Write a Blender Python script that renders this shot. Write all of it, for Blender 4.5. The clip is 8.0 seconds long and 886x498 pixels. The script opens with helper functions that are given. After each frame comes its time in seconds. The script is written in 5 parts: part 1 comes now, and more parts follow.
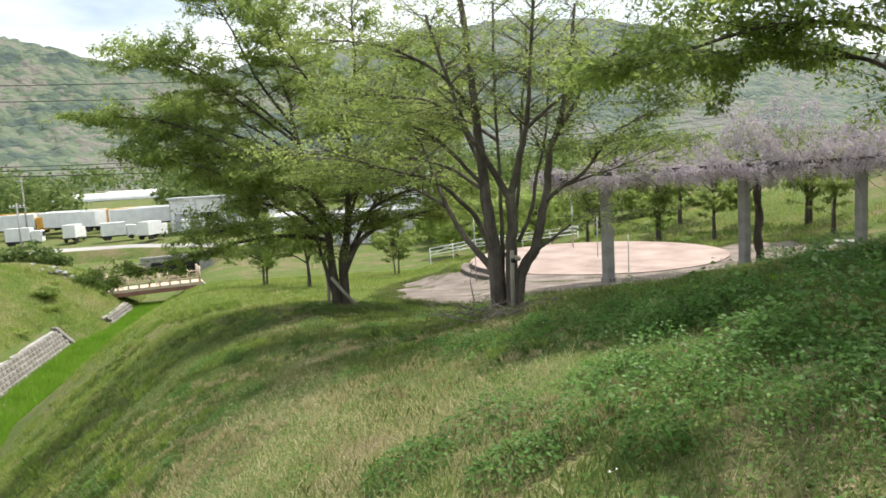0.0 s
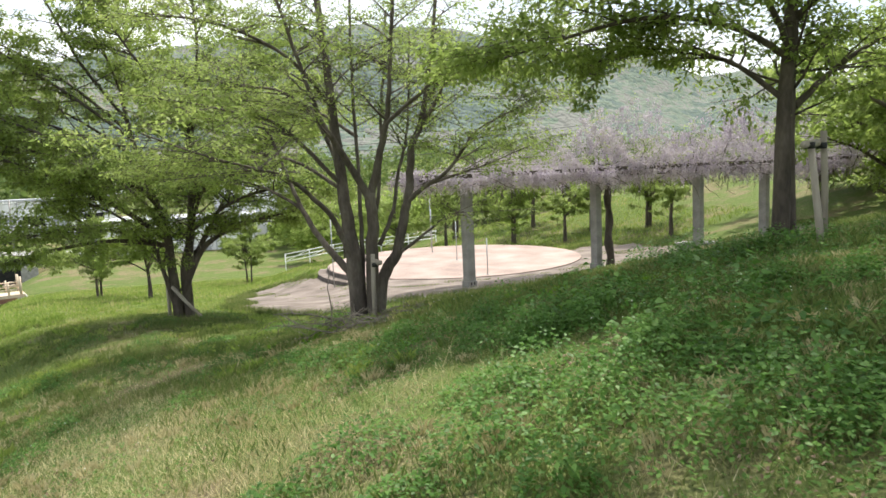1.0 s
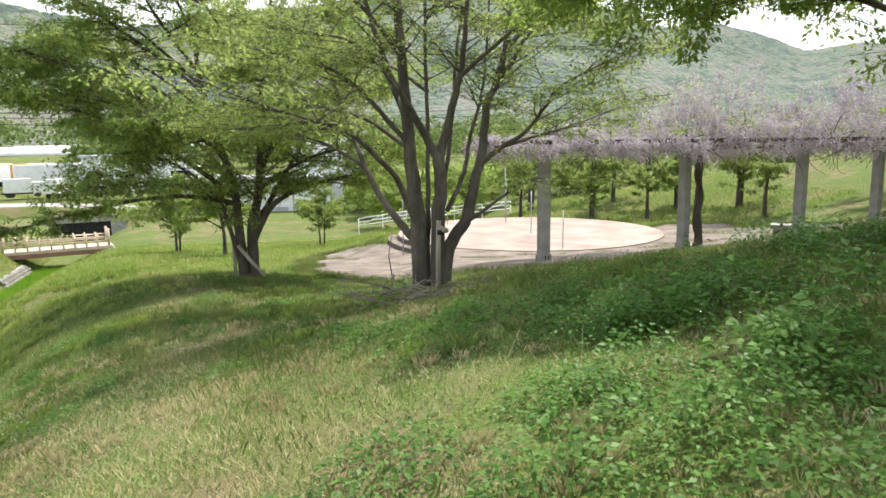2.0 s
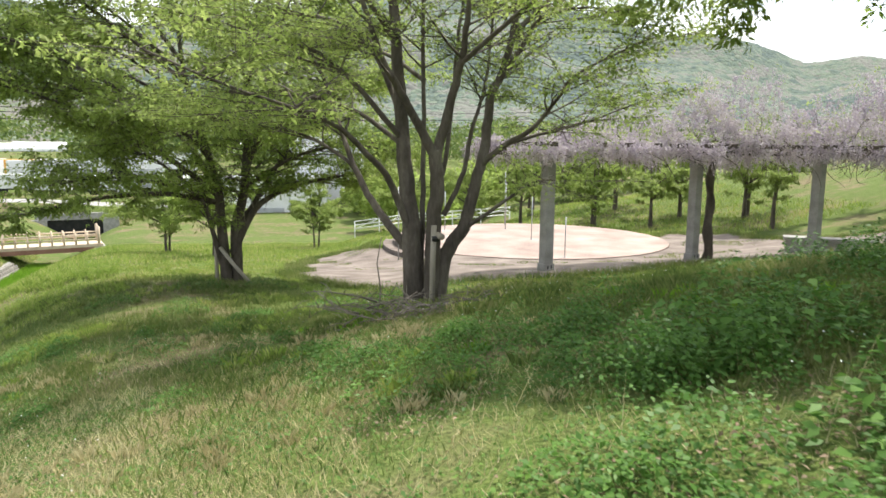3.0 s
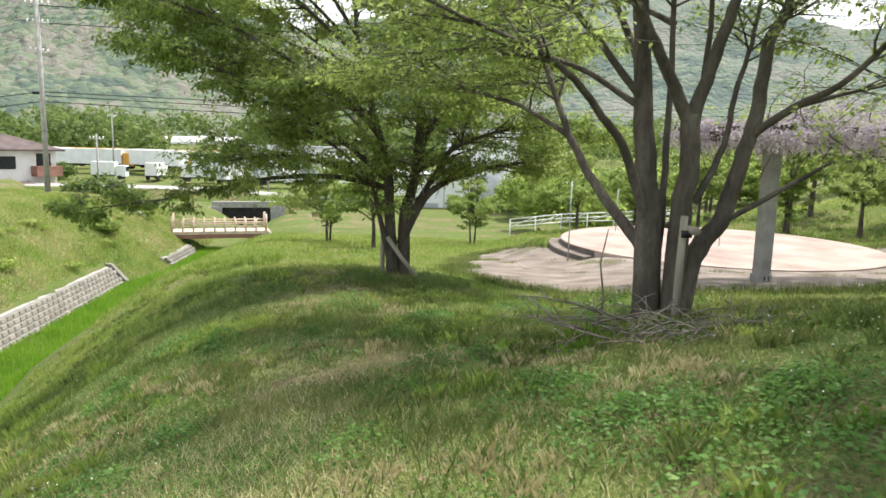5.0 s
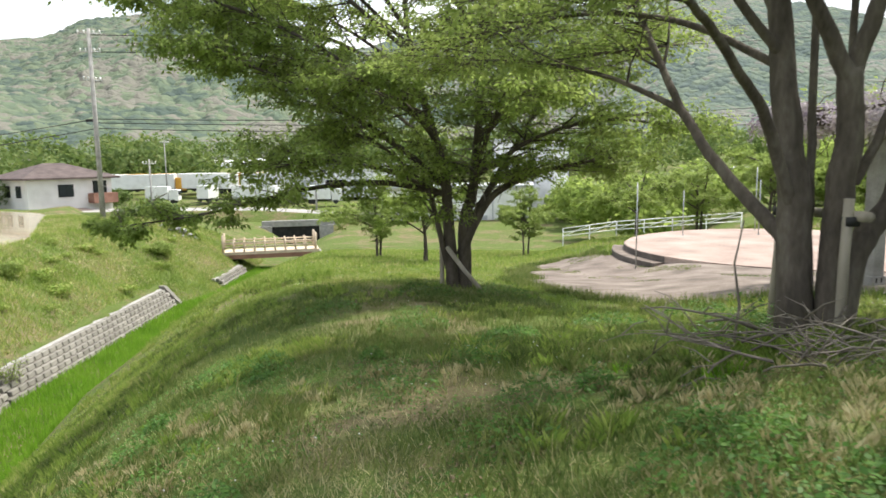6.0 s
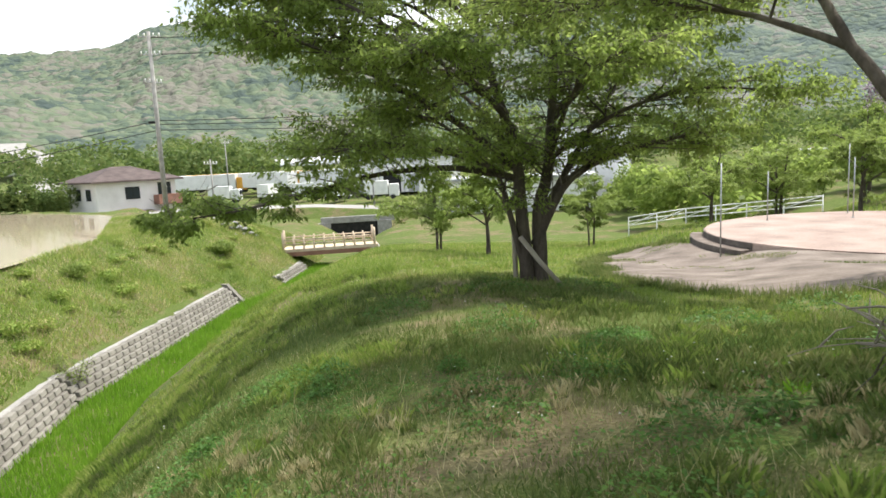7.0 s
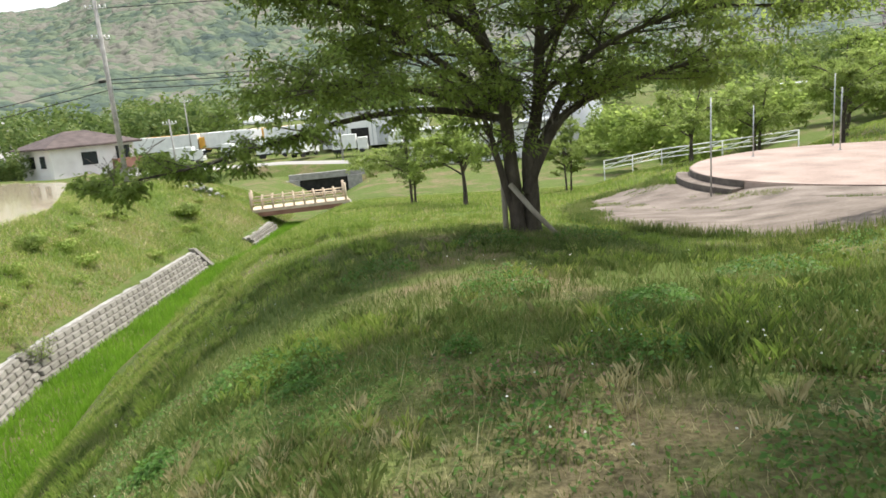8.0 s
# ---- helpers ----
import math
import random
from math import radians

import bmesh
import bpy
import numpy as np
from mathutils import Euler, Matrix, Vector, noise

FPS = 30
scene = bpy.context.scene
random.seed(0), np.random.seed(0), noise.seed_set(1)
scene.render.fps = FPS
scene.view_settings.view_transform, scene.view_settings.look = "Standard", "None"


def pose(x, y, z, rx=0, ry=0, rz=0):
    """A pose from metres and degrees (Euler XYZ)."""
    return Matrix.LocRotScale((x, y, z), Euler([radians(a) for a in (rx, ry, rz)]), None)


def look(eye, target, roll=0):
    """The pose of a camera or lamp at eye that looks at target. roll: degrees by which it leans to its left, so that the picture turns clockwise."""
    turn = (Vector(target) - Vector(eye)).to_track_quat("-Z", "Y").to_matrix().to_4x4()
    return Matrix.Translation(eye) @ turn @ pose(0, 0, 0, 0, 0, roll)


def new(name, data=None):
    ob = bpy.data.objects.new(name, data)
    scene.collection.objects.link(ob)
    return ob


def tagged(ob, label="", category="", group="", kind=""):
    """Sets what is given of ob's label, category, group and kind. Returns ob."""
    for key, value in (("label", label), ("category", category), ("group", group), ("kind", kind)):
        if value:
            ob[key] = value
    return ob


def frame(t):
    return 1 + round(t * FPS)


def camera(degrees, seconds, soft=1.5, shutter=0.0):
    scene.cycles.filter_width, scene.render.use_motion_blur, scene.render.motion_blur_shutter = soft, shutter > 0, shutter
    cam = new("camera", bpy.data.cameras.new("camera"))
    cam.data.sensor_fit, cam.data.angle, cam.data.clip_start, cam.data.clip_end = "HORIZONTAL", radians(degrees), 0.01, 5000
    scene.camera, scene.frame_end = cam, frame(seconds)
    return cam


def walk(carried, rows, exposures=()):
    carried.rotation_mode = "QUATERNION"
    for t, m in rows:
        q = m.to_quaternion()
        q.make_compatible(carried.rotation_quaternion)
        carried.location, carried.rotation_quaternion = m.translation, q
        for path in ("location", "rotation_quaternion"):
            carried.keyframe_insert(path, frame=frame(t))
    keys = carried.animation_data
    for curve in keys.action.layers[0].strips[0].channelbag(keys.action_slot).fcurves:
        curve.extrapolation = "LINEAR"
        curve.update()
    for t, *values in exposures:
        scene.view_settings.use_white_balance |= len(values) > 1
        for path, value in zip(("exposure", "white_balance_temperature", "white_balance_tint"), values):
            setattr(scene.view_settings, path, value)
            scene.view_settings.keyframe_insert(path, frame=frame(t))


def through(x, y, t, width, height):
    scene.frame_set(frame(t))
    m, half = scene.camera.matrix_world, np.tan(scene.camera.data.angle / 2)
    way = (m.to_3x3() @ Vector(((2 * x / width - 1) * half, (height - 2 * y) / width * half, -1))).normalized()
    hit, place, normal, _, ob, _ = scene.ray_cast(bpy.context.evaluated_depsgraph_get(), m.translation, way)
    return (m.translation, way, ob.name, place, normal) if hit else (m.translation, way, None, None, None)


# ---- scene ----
# Camera and walk: seconds, metres along the walk's own axes, yaw, pitch, roll.
cam = camera(65.76, 8.0, soft=1.6, shutter=0.2)
EYE, TILT, LEAN = 1.5, -6.075, 3.176
ROWS = [
    (0.0, -0.036, -0.015, -0.010, -0.07, -0.08, 0.16),
    (0.5, -0.025, 0.368, -0.046, -5.77, -0.26, 2.29),
    (1.0, 0.005, 0.819, -0.036, -11.90, 0.25, 0.78),
    (1.5, 0.094, 1.324, -0.066, -6.22, -0.15, -1.90),
    (1.7, 0.144, 1.502, -0.067, -5.59, -1.66, -1.74),
    (2.8, 0.370, 2.666, -0.059, -6.43, -2.65, -2.36),
    (3.0, 0.367, 2.908, -0.056, -5.89, -1.91, -3.01),
    (3.5, 0.268, 3.398, -0.053, -3.93, -0.42, -2.34),
    (4.0, 0.067, 3.953, -0.119, 5.68, 0.59, -3.92),
    (4.5, -0.196, 4.468, -0.196, 5.94, -0.14, -5.26),
    (4.7, -0.271, 4.660, -0.225, 5.95, -1.76, -5.40),
    (5.8, -0.794, 5.943, -0.382, 9.11, -3.51, -3.56),
    (6.0, -0.885, 6.199, -0.432, 10.25, -1.92, -3.30),
    (6.5, -1.140, 6.778, -0.499, 14.75, -2.25, -3.01),
    (7.0, -1.391, 7.335, -0.537, 14.96, -2.66, -1.89),
    (7.5, -1.633, 7.904, -0.574, 15.46, -6.54, -0.27),
    (8.0, -1.882, 8.455, -0.596, 12.46, -6.63, 0.62),
]
walk(cam, [(t, pose(0, 0, EYE, TILT, LEAN, 0) @ pose(x, y, z, 90 + pitch, roll, yaw)) for t, x, y, z, yaw, pitch, roll in ROWS], [(0.0, 0.56), (0.5, 0.62), (1.0, 0.76), (1.5, 0.86), (3.0, 0.86), (3.5, 0.88), (4.5, 0.88), (6.0, 0.72), (7.0, 0.68), (8.0, 0.64)])

# World: hazy spring sky with thin cloud, high sun from beyond and to the right.
SUN_EL, SUN_AZ = 63.0, 46.0      # elevation; azimuth from +y towards +x
world = bpy.data.worlds.new("sky")
scene.world = world
world.use_nodes = True
wn, wl = world.node_tree.nodes, world.node_tree.links
sky = wn.new("ShaderNodeTexSky")
sky.sky_type, sky.sun_disc = "NISHITA", False
sky.sun_elevation, sky.sun_rotation = radians(SUN_EL), radians(SUN_AZ)
sky.air_density, sky.dust_density, sky.ozone_density = 1.2, 2.5, 1.0
coords = wn.new("ShaderNodeTexCoord")
stretch = wn.new("ShaderNodeMapping")
stretch.inputs["Scale"].default_value = (1.2, 1.2, 4.0)
cloud = wn.new("ShaderNodeTexNoise")
cloud.inputs["Scale"].default_value, cloud.inputs["Detail"].default_value = 1.6, 6.0
cover = wn.new("ShaderNodeMapRange")
cover.inputs["From Min"].default_value, cover.inputs["From Max"].default_value = 0.36, 0.60
blend = wn.new("ShaderNodeMix")
blend.data_type = "RGBA"
blend.inputs["B"].default_value = (8.6, 8.9, 9.2, 1)
wl.new(coords.outputs["Generated"], stretch.inputs["Vector"])
wl.new(stretch.outputs["Vector"], cloud.inputs["Vector"])
wl.new(cloud.outputs["Fac"], cover.inputs["Value"])
wl.new(cover.outputs["Result"], blend.inputs["Factor"])
wl.new(sky.outputs["Color"], blend.inputs["A"])
wl.new(blend.outputs["Result"], wn["Background"].inputs["Color"])
wn["Background"].inputs["Strength"].default_value = 0.12
sun_dir = Vector((math.sin(radians(SUN_AZ)) * math.cos(radians(SUN_EL)), math.cos(radians(SUN_AZ)) * math.cos(radians(SUN_EL)), math.sin(radians(SUN_EL))))
sun = new("sun", bpy.data.lights.new("sun", "SUN"))
sun.data.energy, sun.data.angle, sun.data.color = 4.2, radians(1.2), (1.0, 0.95, 0.86)
sun.matrix_world = look(sun_dir * 100, (0, 0, 0))
scene.view_settings.exposure = 0.62


# Materials
def shader(name, rough=0.8, metal=0.0, spec=0.3):
    m = bpy.data.materials.new(name)
    m.use_nodes = True
    b = m.node_tree.nodes["Principled BSDF"]
    b.inputs["Roughness"].default_value, b.inputs["Metallic"].default_value = rough, metal
    b.inputs["Specular IOR Level"].default_value = spec
    return m, m.node_tree.nodes, m.node_tree.links, b


def mottled(name, stops, scale=3.0, fine=40.0, rough=0.85, metal=0.0, bump=0.3, bump_dist=0.01, island=0.0, piece=0.0, stretch=(1, 1, 1), spec=0.3):
    """A surface whose colour wanders through the stops at two scales, with fine relief; island or piece: random shift by mesh island or by object."""
    m, n, l, b = shader(name, rough, metal, spec)
    tc, mp = n.new("ShaderNodeTexCoord"), n.new("ShaderNodeMapping")
    mp.inputs["Scale"].default_value = stretch
    l.new(tc.outputs["Object"], mp.inputs["Vector"])
    big, small = n.new("ShaderNodeTexNoise"), n.new("ShaderNodeTexNoise")
    big.inputs["Scale"].default_value, big.inputs["Detail"].default_value = scale, 4
    small.inputs["Scale"].default_value, small.inputs["Detail"].default_value = fine, 3
    l.new(mp.outputs["Vector"], big.inputs["Vector"])
    l.new(mp.outputs["Vector"], small.inputs["Vector"])
    add = n.new("ShaderNodeMath")
    add.operation = "MULTIPLY_ADD"
    add.inputs[1].default_value = 0.4
    l.new(small.outputs["Fac"], add.inputs[0])
    l.new(big.outputs["Fac"], add.inputs[2])
    value = add
    for amount, node, out in ((island, "ShaderNodeNewGeometry", "Random Per Island"), (piece, "ShaderNodeObjectInfo", "Random")):
        if amount:
            src, more = n.new(node), n.new("ShaderNodeMath")
            more.operation = "MULTIPLY_ADD"
            more.inputs[1].default_value = amount
            l.new(src.outputs[out], more.inputs[0])
            l.new(value.outputs[0], more.inputs[2])
            value = more
    span = n.new("ShaderNodeMapRange")
    extra = max(island, piece)
    span.inputs["From Min"].default_value, span.inputs["From Max"].default_value = 0.45, 0.95 + extra
    l.new(value.outputs[0], span.inputs["Value"])
    ramp = n.new("ShaderNodeValToRGB")
    while len(ramp.color_ramp.elements) < len(stops):
        ramp.color_ramp.elements.new(0.5)
    for k, c in enumerate(stops):
        ramp.color_ramp.elements[k].position, ramp.color_ramp.elements[k].color = k / max(1, len(stops) - 1), (*c, 1)
    l.new(span.outputs["Result"], ramp.inputs["Fac"])
    l.new(ramp.outputs["Color"], b.inputs["Base Color"])
    if bump:
        bp = n.new("ShaderNodeBump")
        bp.inputs["Strength"].default_value, bp.inputs["Distance"].default_value = bump, bump_dist
        l.new(small.outputs["Fac"], bp.inputs["Height"])
        l.new(bp.outputs["Normal"], b.inputs["Normal"])
    return m


def leafy(name, stops, through=0.45, rough=0.55, scale=0.6):
    """Leaves: colour by leaf and by region of the crown, partly letting light through."""
    m, n, l, b = shader(name, rough, 0, 0.25)
    tc, big = n.new("ShaderNodeTexCoord"), n.new("ShaderNodeTexNoise")
    big.inputs["Scale"].default_value = scale
    l.new(tc.outputs["Object"], big.inputs["Vector"])
    geo, mixv = n.new("ShaderNodeNewGeometry"), n.new("ShaderNodeMath")
    mixv.operation = "MULTIPLY_ADD"
    mixv.inputs[1].default_value = 0.45
    big.inputs["Detail"].default_value = 4
    l.new(geo.outputs["Random Per Island"], mixv.inputs[0])
    l.new(big.outputs["Fac"], mixv.inputs[2])
    span = n.new("ShaderNodeMapRange")
    span.inputs["From Min"].default_value, span.inputs["From Max"].default_value = 0.40, 1.05
    l.new(mixv.outputs[0], span.inputs["Value"])
    ramp = n.new("ShaderNodeValToRGB")
    while len(ramp.color_ramp.elements) < len(stops):
        ramp.color_ramp.elements.new(0.5)
    for k, c in enumerate(stops):
        ramp.color_ramp.elements[k].position, ramp.color_ramp.elements[k].color = k / max(1, len(stops) - 1), (*c, 1)
    l.new(span.outputs["Result"], ramp.inputs["Fac"])
    l.new(ramp.outputs["Color"], b.inputs["Base Color"])
    tr, mx = n.new("ShaderNodeBsdfTranslucent"), n.new("ShaderNodeMixShader")
    mx.inputs["Fac"].default_value = through
    l.new(ramp.outputs["Color"], tr.inputs["Color"])
    l.new(b.outputs["BSDF"], mx.inputs[1])
    l.new(tr.outputs["BSDF"], mx.inputs[2])
    l.new(mx.outputs["Shader"], n["Material Output"].inputs["Surface"])
    return m


GRASS = leafy("grass", [(0.070, 0.112, 0.028), (0.126, 0.182, 0.045), (0.195, 0.238, 0.070), (0.31, 0.295, 0.14)], 0.4, 0.6, 0.9)
# pale bank green, raised further so that sunlight is partly in the colour
PALE_LIT_GRASS = leafy("pale_lit_grass", [(0.14, 0.225, 0.04), (0.23, 0.33, 0.062), (0.34, 0.41, 0.10), (0.50, 0.44, 0.22)], 0.45, 0.6, 0.5)
GRASS_BRIGHT = leafy("grass_bright", [(0.13, 0.27, 0.02), (0.19, 0.36, 0.03), (0.26, 0.42, 0.05)], 0.45, 0.6, 0.5)
STRAW = leafy("straw", [(0.34, 0.29, 0.14), (0.48, 0.42, 0.23), (0.60, 0.54, 0.33)], 0.3, 0.7, 0.8)
WEED = leafy("weed", [(0.050, 0.118, 0.023), (0.092, 0.198, 0.037), (0.165, 0.295, 0.064)], 0.45, 0.5, 1.0)
LEAF_LIGHT = leafy("leaf_light", [(0.170, 0.238, 0.058), (0.260, 0.340, 0.088), (0.37, 0.435, 0.14)], 0.64, 0.5, 0.6)
LEAF_DEEP = leafy("leaf_deep", [(0.17, 0.24, 0.056), (0.26, 0.345, 0.083), (0.37, 0.445, 0.128)], 0.70, 0.5, 0.6)
LEAF_FAR = leafy("leaf_far", [(0.075, 0.12, 0.035), (0.13, 0.19, 0.05), (0.21, 0.25, 0.08)], 0.45, 0.6, 0.3)
BLOSSOM = leafy("blossom", [(0.30, 0.245, 0.325), (0.42, 0.365, 0.42), (0.55, 0.50, 0.52), (0.44, 0.40, 0.36)], 0.35, 0.7, 0.7)
BARK = mottled("bark", [(0.05, 0.041, 0.034), (0.105, 0.087, 0.071), (0.18, 0.157, 0.13)], 5, 30, 0.9, bump=0.7, bump_dist=0.02, stretch=(1, 1, 0.35))
BARK_DARK = mottled("bark_dark", [(0.045, 0.037, 0.03), (0.09, 0.074, 0.06), (0.15, 0.125, 0.10)], 5, 30, 0.9, bump=0.7, bump_dist=0.02, stretch=(1, 1, 0.35))
POST_WOOD = mottled("post_wood", [(0.20, 0.175, 0.14), (0.30, 0.265, 0.215), (0.40, 0.365, 0.305)], 4, 25, 0.85, bump=0.4, stretch=(1, 1, 0.15))
CONCRETE = mottled("concrete", [(0.22, 0.215, 0.20), (0.31, 0.30, 0.285), (0.40, 0.39, 0.37)], 2.5, 40, 0.9, bump=0.25, bump_dist=0.004)
BLOCK = mottled("wall_block", [(0.11, 0.10, 0.085), (0.21, 0.197, 0.172), (0.31, 0.293, 0.26)], 1.5, 18, 0.9, bump=0.5, bump_dist=0.015, piece=0.35)
PAVING = mottled("paving", [(0.085, 0.068, 0.056), (0.165, 0.134, 0.113), (0.255, 0.218, 0.187)], 1.1, 14, 0.92, bump=0.3, bump_dist=0.006)
DISC = mottled("disc_paving", [(0.20, 0.15, 0.128), (0.32, 0.245, 0.21), (0.40, 0.325, 0.285)], 0.6, 12, 0.9, bump=0.2, bump_dist=0.005)
STEP = mottled("step_riser", [(0.07, 0.06, 0.055), (0.11, 0.095, 0.085), (0.16, 0.14, 0.125)], 3, 20, 0.9, bump=0.3)
RAIL_CREAM = mottled("rail_cream", [(0.42, 0.33, 0.24), (0.55, 0.44, 0.33), (0.64, 0.54, 0.42)], 2, 25, 0.7, bump=0.15)
WHITE = mottled("white_paint", [(0.62, 0.62, 0.61), (0.74, 0.74, 0.73), (0.80, 0.80, 0.79)], 0.8, 8, 0.55, bump=0)
GREY_PAINT = mottled("grey_paint", [(0.30, 0.31, 0.32), (0.42, 0.43, 0.44), (0.52, 0.53, 0.54)], 0.8, 8, 0.6, bump=0)
ORANGE = mottled("orange_paint", [(0.55, 0.26, 0.04), (0.68, 0.36, 0.06), (0.75, 0.45, 0.12)], 0.8, 8, 0.5, bump=0)
ROOF = mottled("roof_tile", [(0.06, 0.045, 0.042), (0.095, 0.072, 0.068), (0.13, 0.10, 0.093)], 1.0, 12, 0.8, bump=0.4, bump_dist=0.03)
STUCCO = mottled("stucco", [(0.58, 0.56, 0.53), (0.68, 0.66, 0.63), (0.74, 0.72, 0.69)], 0.6, 20, 0.9, bump=0.15)
BROWN_PANEL = mottled("brown_panel", [(0.17, 0.085, 0.06), (0.24, 0.125, 0.09), (0.30, 0.165, 0.12)], 1.0, 12, 0.8, bump=0.1)
DARK = mottled("dark_void", [(0.012, 0.012, 0.012), (0.02, 0.02, 0.02), (0.035, 0.033, 0.03)], 2, 12, 0.9, bump=0)
STEEL = mottled("galvanised", [(0.30, 0.31, 0.31), (0.40, 0.41, 0.41), (0.50, 0.50, 0.50)], 3, 30, 0.5, 0.6, bump=0.05)
WIRE = mottled("wire", [(0.02, 0.02, 0.02), (0.03, 0.03, 0.03)], 3, 30, 0.6, bump=0)
ASPHALT = mottled("asphalt", [(0.22, 0.215, 0.205), (0.30, 0.29, 0.275), (0.36, 0.35, 0.33)], 0.3, 15, 0.92, bump=0.2)
LITTER = leafy("leaf_litter", [(0.13, 0.085, 0.055), (0.24, 0.17, 0.115), (0.38, 0.29, 0.20)], 0.15, 0.8, 1.5)
TWIG = mottled("twig", [(0.10, 0.085, 0.07), (0.18, 0.155, 0.13), (0.28, 0.25, 0.215)], 3, 20, 0.9, bump=0.2)
GLASS, _n, _l, _b = shader("window_glass", 0.08, 0.0, 0.5)
_b.inputs["Base Color"].default_value = (0.03, 0.035, 0.04, 1)
WATER, _n, _l, _b = shader("paddy_water", 0.06, 0.0, 0.5)
# muddy tan, raised paler to put the sky's reflection into the colour
_b.inputs["Base Color"].default_value = (0.48, 0.41, 0.30, 1)
_w = _n.new("ShaderNodeTexNoise")
_w.inputs["Scale"].default_value = 1.5
_bp = _n.new("ShaderNodeBump")
_bp.inputs["Strength"].default_value, _bp.inputs["Distance"].default_value = 0.08, 0.02
_l.new(_w.outputs["Fac"], _bp.inputs["Height"])
_l.new(_bp.outputs["Normal"], _b.inputs["Normal"])


# Mesh helpers
def mesh_from(name, verts, faces, material, smooth=False):
    me = bpy.data.meshes.new(name)
    me.from_pydata(verts, [], faces)
    me.materials.append(material)
    if smooth:
        me.polygons.foreach_set("use_smooth", [True] * len(me.polygons))
    me.update()
    return me


def fast_mesh(name, verts, corners, per, material, smooth=False):
    """A mesh of faces with the same number of corners, from arrays."""
    me = bpy.data.meshes.new(name)
    count = len(corners) // per
    me.vertices.add(len(verts))
    me.vertices.foreach_set("co", np.asarray(verts, dtype=np.float32).ravel())
    me.loops.add(len(corners))
    me.loops.foreach_set("vertex_index", np.asarray(corners, dtype=np.int32))
    me.polygons.add(count)
    me.polygons.foreach_set("loop_start", np.arange(count, dtype=np.int32) * per)
    if smooth:
        me.polygons.foreach_set("use_smooth", np.ones(count, dtype=bool))
    me.materials.append(material)
    me.update(calc_edges=True)
    me.validate()
    return me


def thing(name, at=(0, 0, 0), turn=0.0, label="", category="", group="", kind=""):
    ob = new(name)
    ob.empty_display_size = 0.2
    ob.matrix_world = pose(*at, 0, 0, turn)
    return tagged(ob, label, category, group, kind)


def part(name, me, parent, label=""):
    """Links a mesh, made in the parent's own axes, as one part."""
    ob = new(name, me)
    ob.parent = parent
    return tagged(ob, label)


def box_bm(bm, cx, cy, cz, sx, sy, sz, bevel=0.0, m=None):
    r = bmesh.ops.create_cube(bm, size=1, matrix=(m or Matrix()) @ Matrix.Translation((cx, cy, cz)) @ Matrix.Diagonal((sx, sy, sz, 1)))
    if bevel:
        edges = {e for v in r["verts"] for e in v.link_edges}
        bmesh.ops.bevel(bm, geom=list(edges), offset=bevel, segments=2, affect="EDGES", profile=0.7)


def done(name, bm, material, smooth=False):
    me = bpy.data.meshes.new(name)
    bm.to_mesh(me)
    bm.free()
    me.materials.append(material)
    if smooth:
        me.polygons.foreach_set("use_smooth", [True] * len(me.polygons))
    return me


def box(name, material, centre, size, bevel=0.0, m=None):
    bm = bmesh.new()
    box_bm(bm, *centre, *size, bevel, m)
    return done(name, bm, material)


def tubes(paths, sides=6):
    """Vertices and quads of tapering tubes. paths: lists of (Vector, radius)."""
    # paler blades further out and down the bank carry sunlight as colour
    verts, quads = [], []
    for path in paths:
        base = len(verts)
        for k, (p, r) in enumerate(path):
            a = path[max(0, k - 1)][0]
            b = path[min(len(path) - 1, k + 1)][0]
            d = (b - a).normalized()
            u = d.cross(Vector((0.3, 0.9, 0.17))).normalized()
            v = d.cross(u)
            for s in range(sides):
                t = 2 * math.pi * s / sides
                verts.append(p + (u * math.cos(t) + v * math.sin(t)) * r)
        for k in range(len(path) - 1):
            for s in range(sides):
                q = base + k * sides
                quads.append((q + s, q + (s + 1) % sides, q + sides + (s + 1) % sides, q + sides + s))
        verts.append(path[-1][0])
        top, last = len(verts) - 1, base + (len(path) - 1) * sides
        for s in range(sides):
            quads.append((last + s, last + (s + 1) % sides, top, top))
    return verts, [q if q[2] != q[3] else q[:3] for q in quads]


def rod(name, material, points, radius, sides=8, taper=1.0):
    pts = [Vector(p) for p in points]
    n = max(1, len(pts) - 1)
    v, f = tubes([[(p, radius * (1 + (taper - 1) * k / n)) for k, p in enumerate(pts)]], sides)
    base = list(range(sides))[::-1]
    return mesh_from(name, v, f + [tuple(base)], material, True)


# The lie of the land
def smooth_step(v, a, b):
    t = np.clip((np.asarray(v, float) - a) / (b - a), 0, 1)
    return t * t * (3 - 2 * t)


def lawn(y):
    return np.interp(y, [-40, 0, 5, 10, 20, 31, 62, 75, 100, 150, 300, 800, 3000], [2.6, -0.18, -0.66, -1.17, -2.14, -3.65, -7.0, -7.1, -6.2, -4.2, 1.0, 14.0, 30.0])


def wall_line(y):
    """Where the foot of the channel's block wall runs."""
    return np.interp(y, [-40, 0, 10, 18, 22, 27.8, 31.4, 46, 49.5, 58, 64, 80], [-9.0, -12.5, -15.2, -17.8, -19.3, -21.8, -22.55, -25.95, -25.6, -27.4, -28.8, -32.6])


def channel_floor(y):
    return -8.45 - 0.004 * (np.asarray(y, float) - 24)


def paddy_line(y):
    """The near shore of the flooded field."""
    return np.interp(y, [-40, 0, 22, 30, 42.6, 65, 90], [-18.0, -21.0, -26.9, -29.5, -33.4, -51.0, -70.0])


